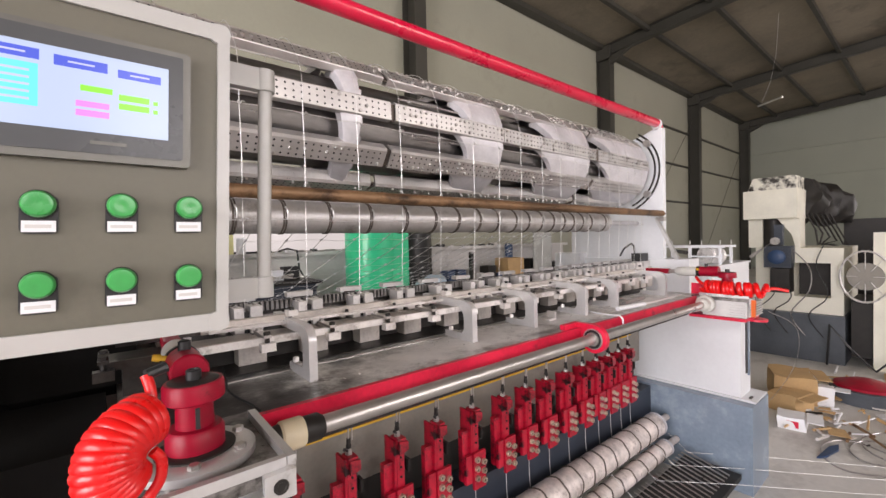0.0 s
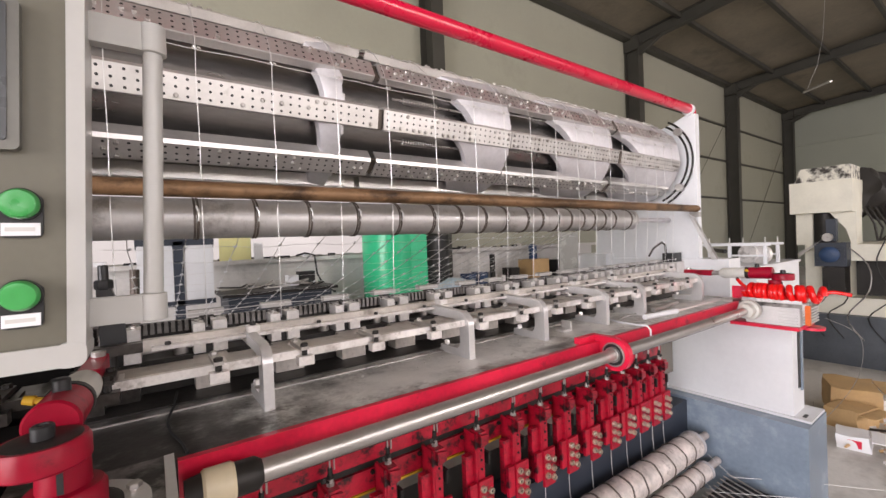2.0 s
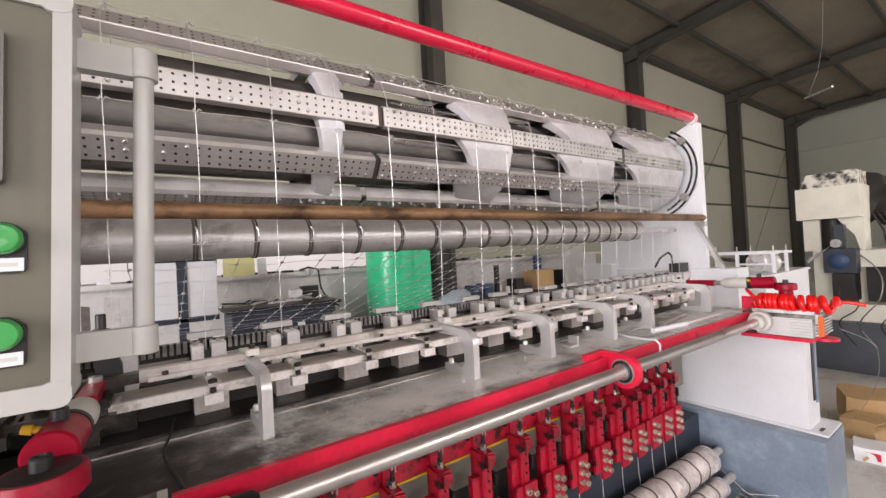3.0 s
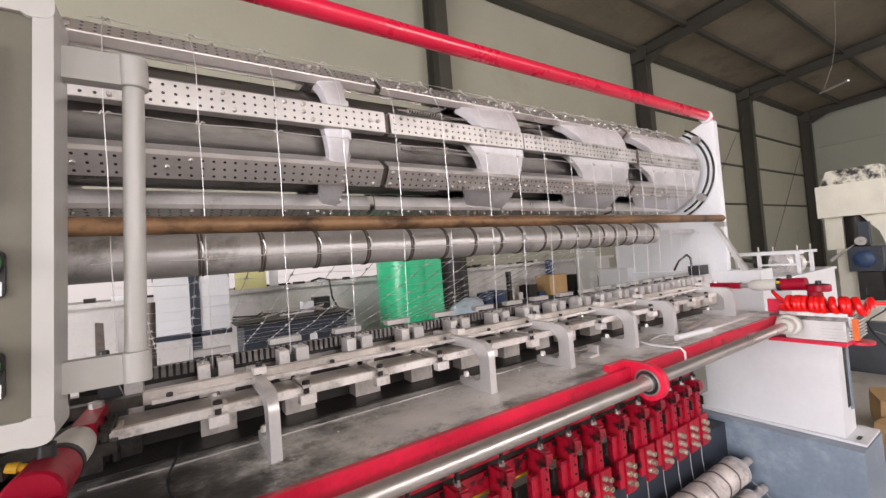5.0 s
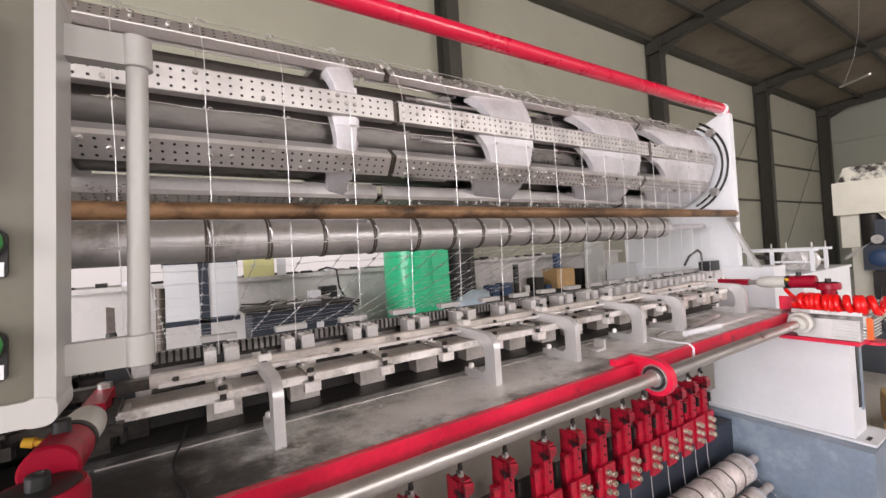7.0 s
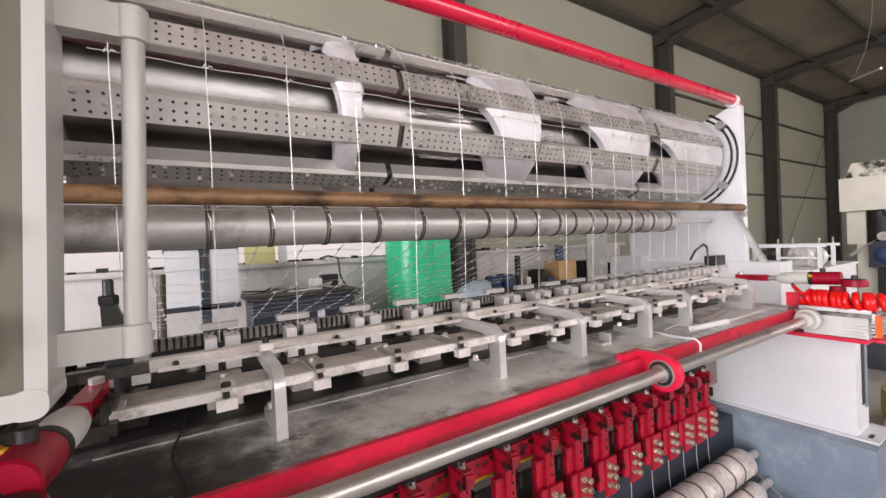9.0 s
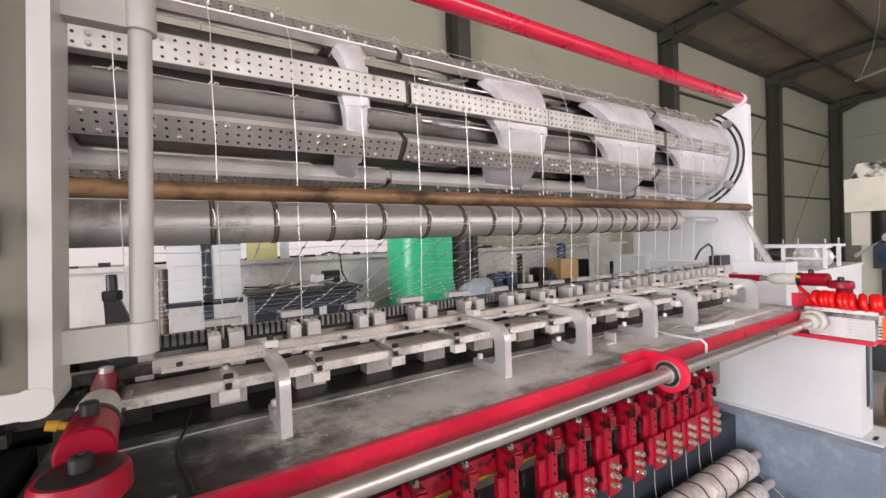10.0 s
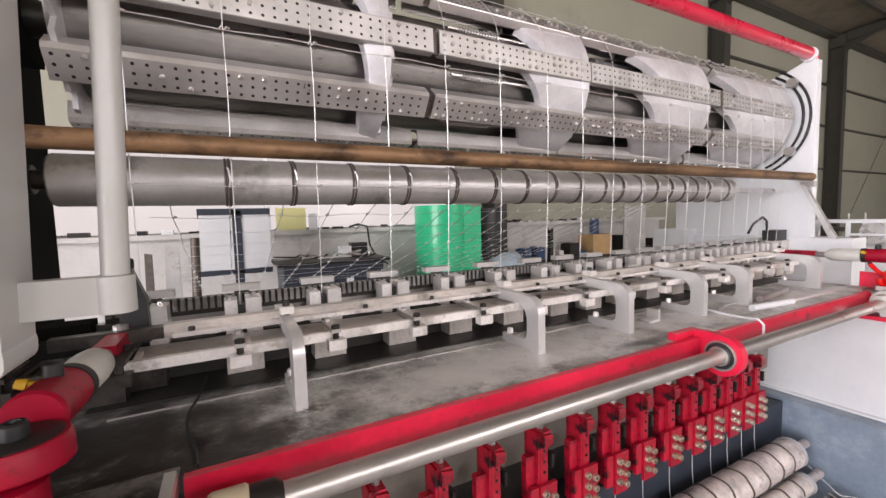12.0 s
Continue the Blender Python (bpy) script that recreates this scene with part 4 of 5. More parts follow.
part("foot_plate", box(3.02, 3.27, 0.66, 2.0, 0.518, 0.53), "white", cab, bevel=0.003)
part("anchor_slot", box(3.06, 3.11, 0.69, 0.705, 0.5305, 0.533), "black", cab)

base = thing("base_cabinet", "blue-grey painted steel base box on the floor", "base cabinet")
part("body", box(2.945, 3.275, 0.655, 2.05, 0.0, 0.516), "blue_grey", base, bevel=0.006)
# near end of the base, black for the shade there
part("near_body", box(-0.25, -0.06, 0.80, 2.05, 0.0, 0.516), "shade_black", base, bevel=0.006)

# stand blackened for shade; lower blocks are added to hide bright background
nearp = thing("drum_stand", "end stand behind the control panel, coloured black for shade", "drum stand")
part("plate", box(-0.10, -0.07, 1.15, 1.92, 0.516, 2.26), "shade_black", nearp, bevel=0.004)
part("cabinet", box(-0.25, -0.06, 0.80, 1.14, 0.516, 1.15), "shade_black", nearp, bevel=0.006)
part("bearing_block", box(-0.07, 0.03, 1.43, 1.59, 1.9, 2.07), "shade_black", nearp, bevel=0.006)
part("bearing_block", box(-0.07, 0.02, 1.32, 1.41, 1.57, 1.66), "shade_black", nearp, bevel=0.006)
part("inner_casing", box(-0.07, 0.10, 0.86, 1.19, 0.90, 1.19), "shade_black", nearp, bevel=0.006)
part("shade_block", box(-0.9, -0.26, 0.95, 2.0, 0.0, 1.34), "shade_black", nearp, bevel=0.006)
part("rear_shade_block", box(-0.9, 0.14, 1.95, 2.0, 0.0, 1.15), "shade_black", nearp)
part("lower_bar", box(-0.07, 0.16, 1.20, 1.24, 1.20, 1.30), "shade_black", nearp, bevel=0.004)
part("rear_shade_bar", box(-0.07, 0.138, 1.30, 1.36, 1.15, 1.312), "shade_black", nearp, bevel=0.004)


# ---- gearboxes with red crank posts, coupling rods and coiled hoses ----
def gearbox(x0, flip):
    """flip -1 mirrors it along x."""
    X = lambda a, b: (min(x0 + flip * a, x0 + flip * b), max(x0 + flip * a, x0 + flip * b))
    g = thing("gearbox", "cast aluminium worm gearbox with a red crank post", "gearbox", group="gearboxes")
    part("housing", box(*X(0.012, 0.222), 0.60, 0.80, 1.085, 1.170), "alu", g, bevel=0.006)
    part("top_plate", box(*X(0.0, 0.235), 0.588, 0.85, 1.170, 1.188), "greasy", g, bevel=0.004)
    part("rim", box(*X(0.222, 0.235), 0.588, 0.812, 1.1885, 1.204), "alu", g, bevel=0.003)
    part("rim", box(*X(0.0, 0.221), 0.588, 0.600, 1.1885, 1.204), "alu", g, bevel=0.003)
    for k in range(6):
        part("fin", box(*X(0.02, 0.19), 0.578, 0.5985, 1.092 + 0.013 * k, 1.098 + 0.013 * k), "alu", g)
        part("fin", box(*X(-0.010, 0.010), 0.61, 0.72, 1.092 + 0.013 * k, 1.098 + 0.013 * k), "alu", g)
    if flip < 0:
        for k in range(6):
            part("fin", box(*X(0.2225, 0.232), 0.605, 0.675, 1.092 + 0.013 * k, 1.098 + 0.013 * k), "alu", g)
    part("screw_boss", lathe([(0, 0.011), (0.002, 0.011), (0.002, 0.007), (0.001, 0.006)], (x0 + flip * 0.208, 0.574, 1.17), (0, -1, 0), 16), "dark_steel", g)
    cx, cy = x0 + flip * 0.122, 0.712
    part("flange", lathe([(0, 0.085), (0.012, 0.085), (0.016, 0.078), (0.016, 0.06)], (cx, cy, 1.188), (0, 0, 1), 36), "alu", g, "greasy round flange")
    part("oil_ring", lathe([(0, 0.056), (0.002, 0.056), (0.004, 0.050), (0.004, 0.045)], (cx, cy, 1.2045), (0, 0, 1), 36), "dark_steel", g, "black ring of oil round the post")
    part("corner_block", box(*X(0.186, 0.230), 0.574, 0.5875, 1.150, 1.190), "alu", g, bevel=0.004)
    for k in range(6):
        a = radians(60 * k + 20)
        part("bolt", bolt(bmesh.new(), (cx + 0.07 * math.cos(a), cy + 0.07 * math.sin(a), 1.203), (0, 0, 1), 0.009, 0.008), "steel", g)
    part("crank_post", lathe([(0, 0.039), (0.002, 0.041), (0.030, 0.041), (0.036, 0.037), (0.037, 0.027), (0.076, 0.026), (0.076, 0.015)], (cx, cy, 1.205), (0, 0, 1), 36), "red_dark", g, "dark red crank post")
    part("key_slot", box(cx - 0.003, cx + 0.003, cy - 0.0285, cy - 0.024, 1.243, 1.275), "black", g)
    part("bracket", box(*X(0.0, 0.235), 0.60, 0.862, 1.068, 1.083), "red", g, "red bracket plate", bevel=0.003)
    part("bracket_tab", lathe([(0, 0.05), (0.012, 0.05)], (x0 + flip * 0.05, 0.60, 1.052), (0, 0, 1), 24), "red", g)
    return cx, cy


ROD_L = 0.41


def coupling_rod(cx, cy):
    """Lies along +y from its crank eye."""
    c = thing("coupling_rod", "red coupling rod with crank eye and ivory nylon joint", "coupling rod", (cx, cy, 1.282), "coupling rods")
    part("eye", lathe([(0, 0.040), (0.003, 0.043), (0.024, 0.043), (0.030, 0.040), (0.030, 0.034), (0.024, 0.033)], (0, 0, 0), (0, 0, 1), 36), "red_dark", c)
    part("washer", lathe([(0, 0.036), (0.004, 0.036), (0.005, 0.032)], (0, 0, 0.0265), (0, 0, 1), 28), "dark_steel", c, "oily black washer")
    part("cap_screw", lathe([(0, 0.011), (0.014, 0.011), (0.016, 0.009), (0.016, 0.006), (0.010, 0.005)], (0, 0, 0.031), (0, 0, 1), 14), "black", c)
    d = (0, 1, -0.035)
    part("socket", lathe([(0.038, 0.026), (0.042, 0.029), (0.13, 0.028), (0.135, 0.022)], (0, 0, 0.034), d, 26), "red_dark", c)
    part("band", lathe([(0.132, 0.0295), (0.146, 0.0295)], (0, 0, 0.034), d, 26), "dark_steel", c)
    part("joint", lathe([(0.146, 0.024), (0.150, 0.0265), (0.22, 0.027), (0.246, 0.025), (0.262, 0.014)], (0, 0, 0.034), d, 28), "ivory_grey", c, "dusty ivory nylon ball joint")
    part("neck", lathe([(0.25, 0.012), (0.30, 0.012)], (0, 0, 0.034), d, 16), "steel", c)
    part("clevis", prism([(-0.016, 0.295), (0.016, 0.295), (0.014, ROD_L + 0.02), (-0.014, ROD_L + 0.02)], 0.028, lambda x, y, k: (x, y, 0.010 + k)), "red_dark", c, bevel=0.003)
    part("screw", lathe([(0, 0.010), (0.018, 0.010), (0.020, 0.007)], (0, 0.10, 0.055), (0, 0, 1), 12), "black", c)
    part("nozzle", lathe([(0, 0.005), (0.010, 0.005), (0.010, 0.007), (0.022, 0.006)], (-0.024, 0.132, 0.040), (-1, 0.1, 0.25), 12), "yellow_strip", c, "yellow grease nozzle")
    part("pin", lathe([(0, 0.012), (0.010, 0.012)], (0, ROD_L, 0.038), (0, 0, 1), 10), "steel", c)
    return c


def smooth_path(pts, cuts=6):
    pts = [Vector(p) for p in pts]
    out = []
    for i in range(len(pts) - 1):
        p0, p1, p2, p3 = pts[max(i - 1, 0)], pts[i], pts[i + 1], pts[min(i + 2, len(pts) - 1)]
        for k in range(cuts):
            t = k / cuts
            out.append(0.5 * ((2 * p1) + (p2 - p0) * t + (2 * p0 - 5 * p1 + 4 * p2 - p3) * t * t + (3 * p1 - p0 - 3 * p2 + p3) * t ** 3))
    return out + [pts[-1]]


def coil(name, path, turns, r, wire, ends):
    """A coiled air hose along a path of points."""
    h = thing(name, "glossy bright red coiled air hose", "air hose", group="coiled hoses")
    pts = [Vector(p) for p in path]
    n = turns * 24

    def along(s):
        f = s * (len(pts) - 1)
        i = min(int(f), len(pts) - 2)
        t = f - i
        p0, p1, p2, p3 = pts[max(i - 1, 0)], pts[i], pts[i + 1], pts[min(i + 2, len(pts) - 1)]
        return 0.5 * ((2 * p1) + (p2 - p0) * t + (2 * p0 - 5 * p1 + 4 * p2 - p3) * t * t + (3 * p1 - p0 - 3 * p2 + p3) * t ** 3)

    out = []
    for i in range(n + 1):
        s = i / n
        d = (along(min(1, s + 0.01)) - along(max(0, s - 0.01))).normalized()
        u, w = ring_axes(d)
        a = 2 * math.pi * turns * s
        out.append(along(s) + (u * math.cos(a) + w * math.sin(a)) * r)
    part("coil", sweep(out, wire, 12), "hose", h)
    for e in ends:
        part("tail", sweep(smooth_path(e), wire * 0.62, 12), "hose", h)
    part("fitting", rod(ends[0][-1], Vector(ends[0][-1]) + Vector((0.022, 0.008, 0.004)), 0.007, 10), "black", h)
    return h


gx1 = gearbox(0.09, 1)
gx2 = gearbox(2.845, -1)
coil("air_hose", [(0.143, 0.578, 1.314), (0.128, 0.566, 1.311), (0.114, 0.556, 1.300), (0.108, 0.55, 1.284), (0.109, 0.548, 1.266), (0.118, 0.548, 1.252)], 15, 0.0240, 0.0100,
     [[(0.146, 0.585, 1.300), (0.150, 0.588, 1.325), (0.150, 0.592, 1.345), (0.146, 0.598, 1.362)], [(0.148, 0.555, 1.282), (0.156, 0.556, 1.268), (0.154, 0.558, 1.245), (0.142, 0.562, 1.225), (0.125, 0.57, 1.20)]])
coil("air_hose", [(2.66, 0.80, 1.232), (2.645, 0.755, 1.234), (2.642, 0.735, 1.234), (2.636, 0.69, 1.232), (2.634, 0.665, 1.232), (2.634, 0.61, 1.232), (2.64, 0.585, 1.232), (2.65, 0.52, 1.23)], 12, 0.028, 0.0125,
     [[(2.66, 0.80, 1.24), (2.67, 0.83, 1.26), (2.68, 0.85, 1.28)], [(2.65, 0.52, 1.24), (2.66, 0.49, 1.245), (2.67, 0.44, 1.235)]])
post = finish(box(2.605, 2.622, 0.560, 0.577, 1.10, 1.185), "terminal_block", "orange", bevel=0.004)
tagged(post, "small orange terminal cover on the gearbox side", "terminal cover")
rod1 = coupling_rod(*gx1)
rod2 = coupling_rod(*gx2)

# ---- control panel ----
panel = thing("control_panel", "khaki control panel with touch screen and green buttons", "control panel")
PY = 0.632
SKEW = 0.035


def lean(x, z):
    return x + SKEW * (z - 1.60)


def slab(x0, x1, z0, z1, y0, y1, r=0.0, bm=None):
    o = rounded(x1 - x0, z1 - z0, r, 4) if r else [(-(x1 - x0) / 2, -(z1 - z0) / 2), ((x1 - x0) / 2, -(z1 - z0) / 2), ((x1 - x0) / 2, (z1 - z0) / 2), (-(x1 - x0) / 2, (z1 - z0) / 2)]
    cx, cz = (x0 + x1) / 2, (z0 + z1) / 2
    return prism(o, y1 - y0, lambda a, b, c: (lean(cx + a, cz + b), y0 + c, cz + b), bm)


PX0, PX1, PZ0, PZ1 = -0.26, 0.2535, 1.401, 1.838
part("face", slab(PX0 + 0.012, PX1 - 0.012, PZ0 + 0.02, PZ1 - 0.018, PY, PY + 0.03), "panel", panel, "khaki grey metallic face plate")
part("right_frame", slab(PX1 - 0.0155, PX1, PZ0 + 0.004, PZ1 - 0.004, PY - 0.006, PY + 0.056, 0.005), "light_plastic", panel, bevel=0.005)
part("left_frame", slab(PX0, PX0 + 0.0155, PZ0 + 0.004, PZ1 - 0.004, PY - 0.006, PY + 0.056, 0.005), "light_plastic", panel, bevel=0.005)
part("bottom_frame", slab(PX0 + 0.02, PX1 - 0.012, PZ0, PZ0 + 0.024, PY - 0.005, PY + 0.055, 0.005), "light_plastic", panel, bevel=0.004)
part("top_frame", slab(PX0 + 0.02, PX1 - 0.012, PZ1 - 0.022, PZ1, PY - 0.005, PY + 0.055, 0.005), "light_plastic", panel, bevel=0.004)
part("corner", slab(PX1 - 0.026, PX1 + 0.001, PZ0 - 0.001, PZ0 + 0.026, PY - 0.0065, PY + 0.057, 0.010), "light_plastic", panel, bevel=0.004)
part("corner", slab(PX1 - 0.026, PX1 + 0.001, PZ1 - 0.026, PZ1 + 0.001, PY - 0.0065, PY + 0.057, 0.010), "light_plastic", panel, bevel=0.004)
part("back_box", slab(PX0 + 0.01, PX1 - 0.01, PZ0 + 0.01, PZ1 - 0.01, PY + 0.031, PY + 0.062), "light_plastic", panel)
hm = part("touch_screen", slab(-0.095, 0.204, 1.628, 1.782, PY - 0.012, PY - 0.001, 0.006), "screen_rim", panel, "grey metal bezel of the touch screen", bevel=0.003)
part("bezel", slab(-0.088, 0.195, 1.637, 1.775, PY - 0.0135, PY - 0.0125, 0.003), "screen_black", hm, "glossy black bezel")
part("glass", slab(-0.065, 0.1785, 1.662, 1.756, PY - 0.0145, PY - 0.0138), "screen_bg", hm, "lit white-blue screen")
yb = PY - 0.0152
for x0, x1, z0, z1, c in ((0.126, 0.170, 1.733, 1.743, "screen_blue"), (0.068, 0.116, 1.735, 1.747, "screen_blue"), (0.010, 0.056, 1.737, 1.749, "screen_blue"), (0.127, 0.158, 1.705, 1.7125, "screen_green"), (0.127, 0.158, 1.694, 1.7015, "screen_green"),
                          (0.091, 0.121, 1.710, 1.717, "screen_green"), (0.162, 0.167, 1.705, 1.710, "screen_green"), (0.162, 0.167, 1.694, 1.699, "screen_green"), (0.087, 0.118, 1.691, 1.698, "screen_pink"), (0.087, 0.118, 1.680, 1.6875, "screen_pink"),
                          (-0.04, 0.055, 1.684, 1.732, "screen_cyan")):
    part("screen_field", slab(x0, x1, z0, z1, yb, yb + 0.0006), c, hm)
for k in range(5):
    part("text_bar", slab(0.02, 0.048, 1.690 + 0.008 * k, 1.6925 + 0.008 * k, yb - 0.0008, yb - 0.0002), "screen_grey", hm)
for x0, x1, z in ((0.138, 0.158, 1.737), (0.080, 0.104, 1.740), (0.02, 0.045, 1.742)):
    part("text_bar", slab(x0, x1, z, z + 0.002, yb - 0.0008, yb - 0.0002), "screen_grey", hm)
part("maker_mark", slab(0.10, 0.135, 1.648, 1.652, PY - 0.0142, PY - 0.0138), "screen_rim", hm)
for bx in (0.2035, 0.131, 0.0555, -0.020):
    for bz in (1.574, 1.481):
        b = part("push_button", slab(bx - 0.0165, bx + 0.0165, bz - 0.034, bz + 0.010, PY - 0.004, PY - 0.0005, 0.006), "black", panel, "green push button on a black plate")
        x = lean(bx, bz)
        part("collar", lathe([(0, 0.0165), (0.006, 0.0165), (0.008, 0.015)], (x, PY - 0.003, bz), (0, -1, 0), 28), "black", b)
        part("cap", lathe([(0, 0.0155), (0.005, 0.0155), (0.010, 0.0145), (0.012, 0.013), (0.0125, 0.008), (0.0118, 0.002)], (x, PY - 0.006, bz), (0, -1, 0), 28), "green_button", b, "glossy green button cap")
        part("tag", slab(bx - 0.0145, bx + 0.0145, bz - 0.032, bz - 0.019, PY - 0.0052, PY - 0.0042), "tag", b, "white name tag with a faint line of print")
        part("print_bar", slab(bx - 0.0115, bx + 0.0105, bz - 0.0275, bz - 0.0235, PY - 0.0056, PY - 0.0053), "dado", b)
grip = part("grip", rod((lean(0.314, 1.46), 0.667, 1.46), (lean(0.314, 1.772), 0.667, 1.772), 0.0105, 24), "light_plastic", panel, "round pale grip bar")
for z0, z1 in ((1.436, 1.470), (1.768, 1.804)):
    xm = lean(0.314, (z0 + z1) / 2)
    part("grip_end", lathe([(0, 0.012), (0.001, 0.0145), (z1 - z0 - 0.001, 0.0145), (z1 - z0, 0.012)], (xm, 0.667, z0), (0, 0, 1), 24), "light_plastic", panel)
    part("grip_arm", box(0.24, xm - 0.004, 0.658, 0.676, z0 + 0.001, z1 - 0.001), "light_plastic", panel, bevel=0.003)
arm = part("support_arm", box(-0.12, -0.06, 0.72, 0.80, 1.2, 1.6), "light_plastic", panel)
part("support_post", box(-0.13, -0.05, 0.80, 0.86, 1.15, 1.65), "light_plastic", panel)

# ---- loose things on the table ----
tool = thing("bent_rod", "thin bright bent wire rod lying over the table edge", "wire rod")
part("rod", sweep([(1.80, 0.99, TABLE_Z + 0.004), (1.78, 0.93, TABLE_Z + 0.004), (1.77, 0.86, TABLE_Z + 0.006), (1.772, 0.83, TABLE_Z + 0.008), (1.773, 0.815, TABLE_Z - 0.005), (1.773, 0.815, TABLE_Z - 0.045)], 0.004, 8), "tag", tool)
tool = thing("wire_loop", "loop of grey steel wire lying on the table", "wire loop")
part("loop", sweep([(1.95 + 0.16 * math.cos(a), 0.935 + 0.055 * math.sin(a), TABLE_Z + 0.004) for a in [math.pi * k / 14 * 1.7 - 0.6 for k in range(15)]], 0.003, 6), "steel", tool)
bar = thing("flat_bar", "short bright steel bar lying on the table", "steel bar")
part("bar", rod((2.06, 0.955, TABLE_Z + 0.012), (2.33, 0.985, TABLE_Z + 0.012), 0.012, 12), "steel", bar)
bar = thing("flat_bar", "flat dull steel strip lying on the table", "steel bar")
part("bar", box(2.02, 2.62, 0.90, 0.93, TABLE_Z, TABLE_Z + 0.008), "zinc", bar)
piece = thing("angle_piece", "short grey steel angle standing on the table", "steel angle")
part("upright", box(1.545, 1.553, 0.99, 1.03, TABLE_Z, TABLE_Z + 0.034), "zinc", piece, bevel=0.001)
part("base", box(1.505, 1.5445, 0.99, 1.03, TABLE_Z, TABLE_Z + 0.007), "zinc", piece, bevel=0.001)
bar = thing("flat_bar", "white plastic-covered bar lying on the table", "steel bar")
part("bar", rod((1.90, 0.905, TABLE_Z + 0.011), (2.12, 0.885, TABLE_Z + 0.011), 0.011, 12), "tag", bar)
cable = thing("black_cable", "thin black cable lying on the table", "cable")
part("cable", sweep(smooth_path([(0.345, 1.20, 1.19), (0.34, 1.16, TABLE_Z + 0.007), (0.334, 1.11, TABLE_Z + 0.003), (0.322, 1.03, TABLE_Z + 0.003), (0.326, 0.96, TABLE_Z + 0.003), (0.339, 0.90, TABLE_Z + 0.003), (0.344, 0.85, TABLE_Z + 0.003)]), 0.0026, 8), "black", cable)
chips = bmesh.new()
rnd = random.Random(5)
for k in range(70):
    x, y = rnd.uniform(0.45, 2.2), rnd.uniform(0.86, 1.06)
    s = rnd.uniform(0.001, 0.0028)
    lathe([(0, s), (s, s * 0.8)], (x, y, TABLE_Z), (0, 0, 1), 5, chips)
tagged(finish(chips, "wire_offcuts", "steel"), "tiny bright wire offcuts scattered on the table", "offcuts", kind="stuff")
sens = thing("wire_sensor", "small black sensor on a cranked wire arm", "sensor")
part("arm", sweep([(2.62, 1.26, 1.40), (2.75, 1.30, 1.44), (2.93, 1.34, 1.47), (2.95, 1.33, 1.45), (2.955, 1.33, 1.40)], 0.006, 8), "dark_steel", sens)
part("body", box(2.93, 3.05, 1.28, 1.34, 1.345, 1.40), "black", sens, bevel=0.004)
part("foot", box(2.92, 3.06, 1.27, 1.35, 1.262, 1.344), "zinc", sens, bevel=0.003)


# ---- background by the back wall ----
def simple(name, bm, mat, label, category, bevel=0.0, **k):
    return tagged(finish(bm, name, mat, bevel=bevel), label, category, **k)


# ledge clutter
rnd = random.Random(11)
for k in range(34):
    x = -1.5 + 0.22 * k + rnd.uniform(-0.08, 0.08)
    if rnd.random() < 0.45:
        simple("small_tool", rod((x, BACK_Y - 0.2, 1.423), (x + rnd.uniform(0.1, 0.22), BACK_Y - 0.15 + rnd.uniform(-0.05, 0.05), 1.425), 0.012, 8), rnd.choice(("black", "dark_steel", "steel")), "small dark hand tool lying on the wall ledge", "tool")
    else:
        w, h = rnd.uniform(0.05, 0.16), rnd.uniform(0.02, 0.06)
        simple("small_part", box(x, x + w, BACK_Y - 0.22, BACK_Y - 0.14, 1.41, 1.41 + h), rnd.choice(("black", "dark_steel", "zinc", "tag")), "small machine part lying on the wall ledge", "machine part", bevel=0.004)

green = thing("green_barrel", "bright green plastic sheet rolled into an upright drum", "plastic roll", (2.82, 4.75, 0))
part("roll", lathe([(0, 0.33), (0, 0.355), (1.66, 0.355), (1.66, 0.33)], (0, 0, 0), (0, 0, 1), 40), "green", green)
part("band", lathe([(0, 0.356), (0.02, 0.358), (0.04, 0.356)], (0, 0, 1.1), (0, 0, 1), 40, caps=False), "green", green)
part("overlap", box(0.10, 0.34, -0.345, -0.30, 0.02, 1.64), "green", green)
simple("black_barrel", lathe([(0, 0.2), (0, 0.28), (0.5, 0.29), (1.0, 0.28), (1.62, 0.28), (1.62, 0.2)], (3.52, 4.9, 0), (0, 0, 1), 32), "black", "tall black plastic barrel beside the green roll", "barrel")
board = thing("switch_panel", "white switch cabinet door with dark blue rails on a stand", "switch cabinet", (0.19, 4.6, 0))
part("left_sheet", box(0.0, 0.27, 0, 0.03, 1.06, 1.62), "white", board)
part("right_sheet", box(0.36, 0.60, 0, 0.03, 1.06, 1.62), "white", board)
part("post", box(0.275, 0.355, -0.012, 0.045, 0.0, 1.63), "dark_blue", board, bevel=0.004)
part("rail", box(-0.01, 0.61, 0.031, 0.05, 1.56, 1.64), "dark_blue", board)
part("rail", box(-0.01, 0.61, -0.012, -0.001, 1.02, 1.07), "dark_blue", board)
part("rail", box(-0.01, 0.61, -0.012, -0.001, 1.59, 1.65), "dark_blue", board)
part("foot", box(0.1, 0.52, -0.1, 0.2, 0.0, 0.03), "dark_blue", board)
simple("yellow_notice", box(0.92, 1.25, BACK_Y - 0.264, BACK_Y - 0.262, 1.41, 1.67), "yellow", "yellow paper notice standing on the wall ledge", "notice")
simple("white_card", box(1.28, 1.38, BACK_Y - 0.264, BACK_Y - 0.262, 1.41, 1.60), "tag", "white card standing beside the yellow notice", "card")
bench = thing("dark_bench", "dark blue steel workbench with clutter on top", "workbench", (0.80, 4.15, 0))
part("body", box(0.05, 1.0, 0, 0.55, 0.05, 1.10), "dark_blue", bench, bevel=0.006)
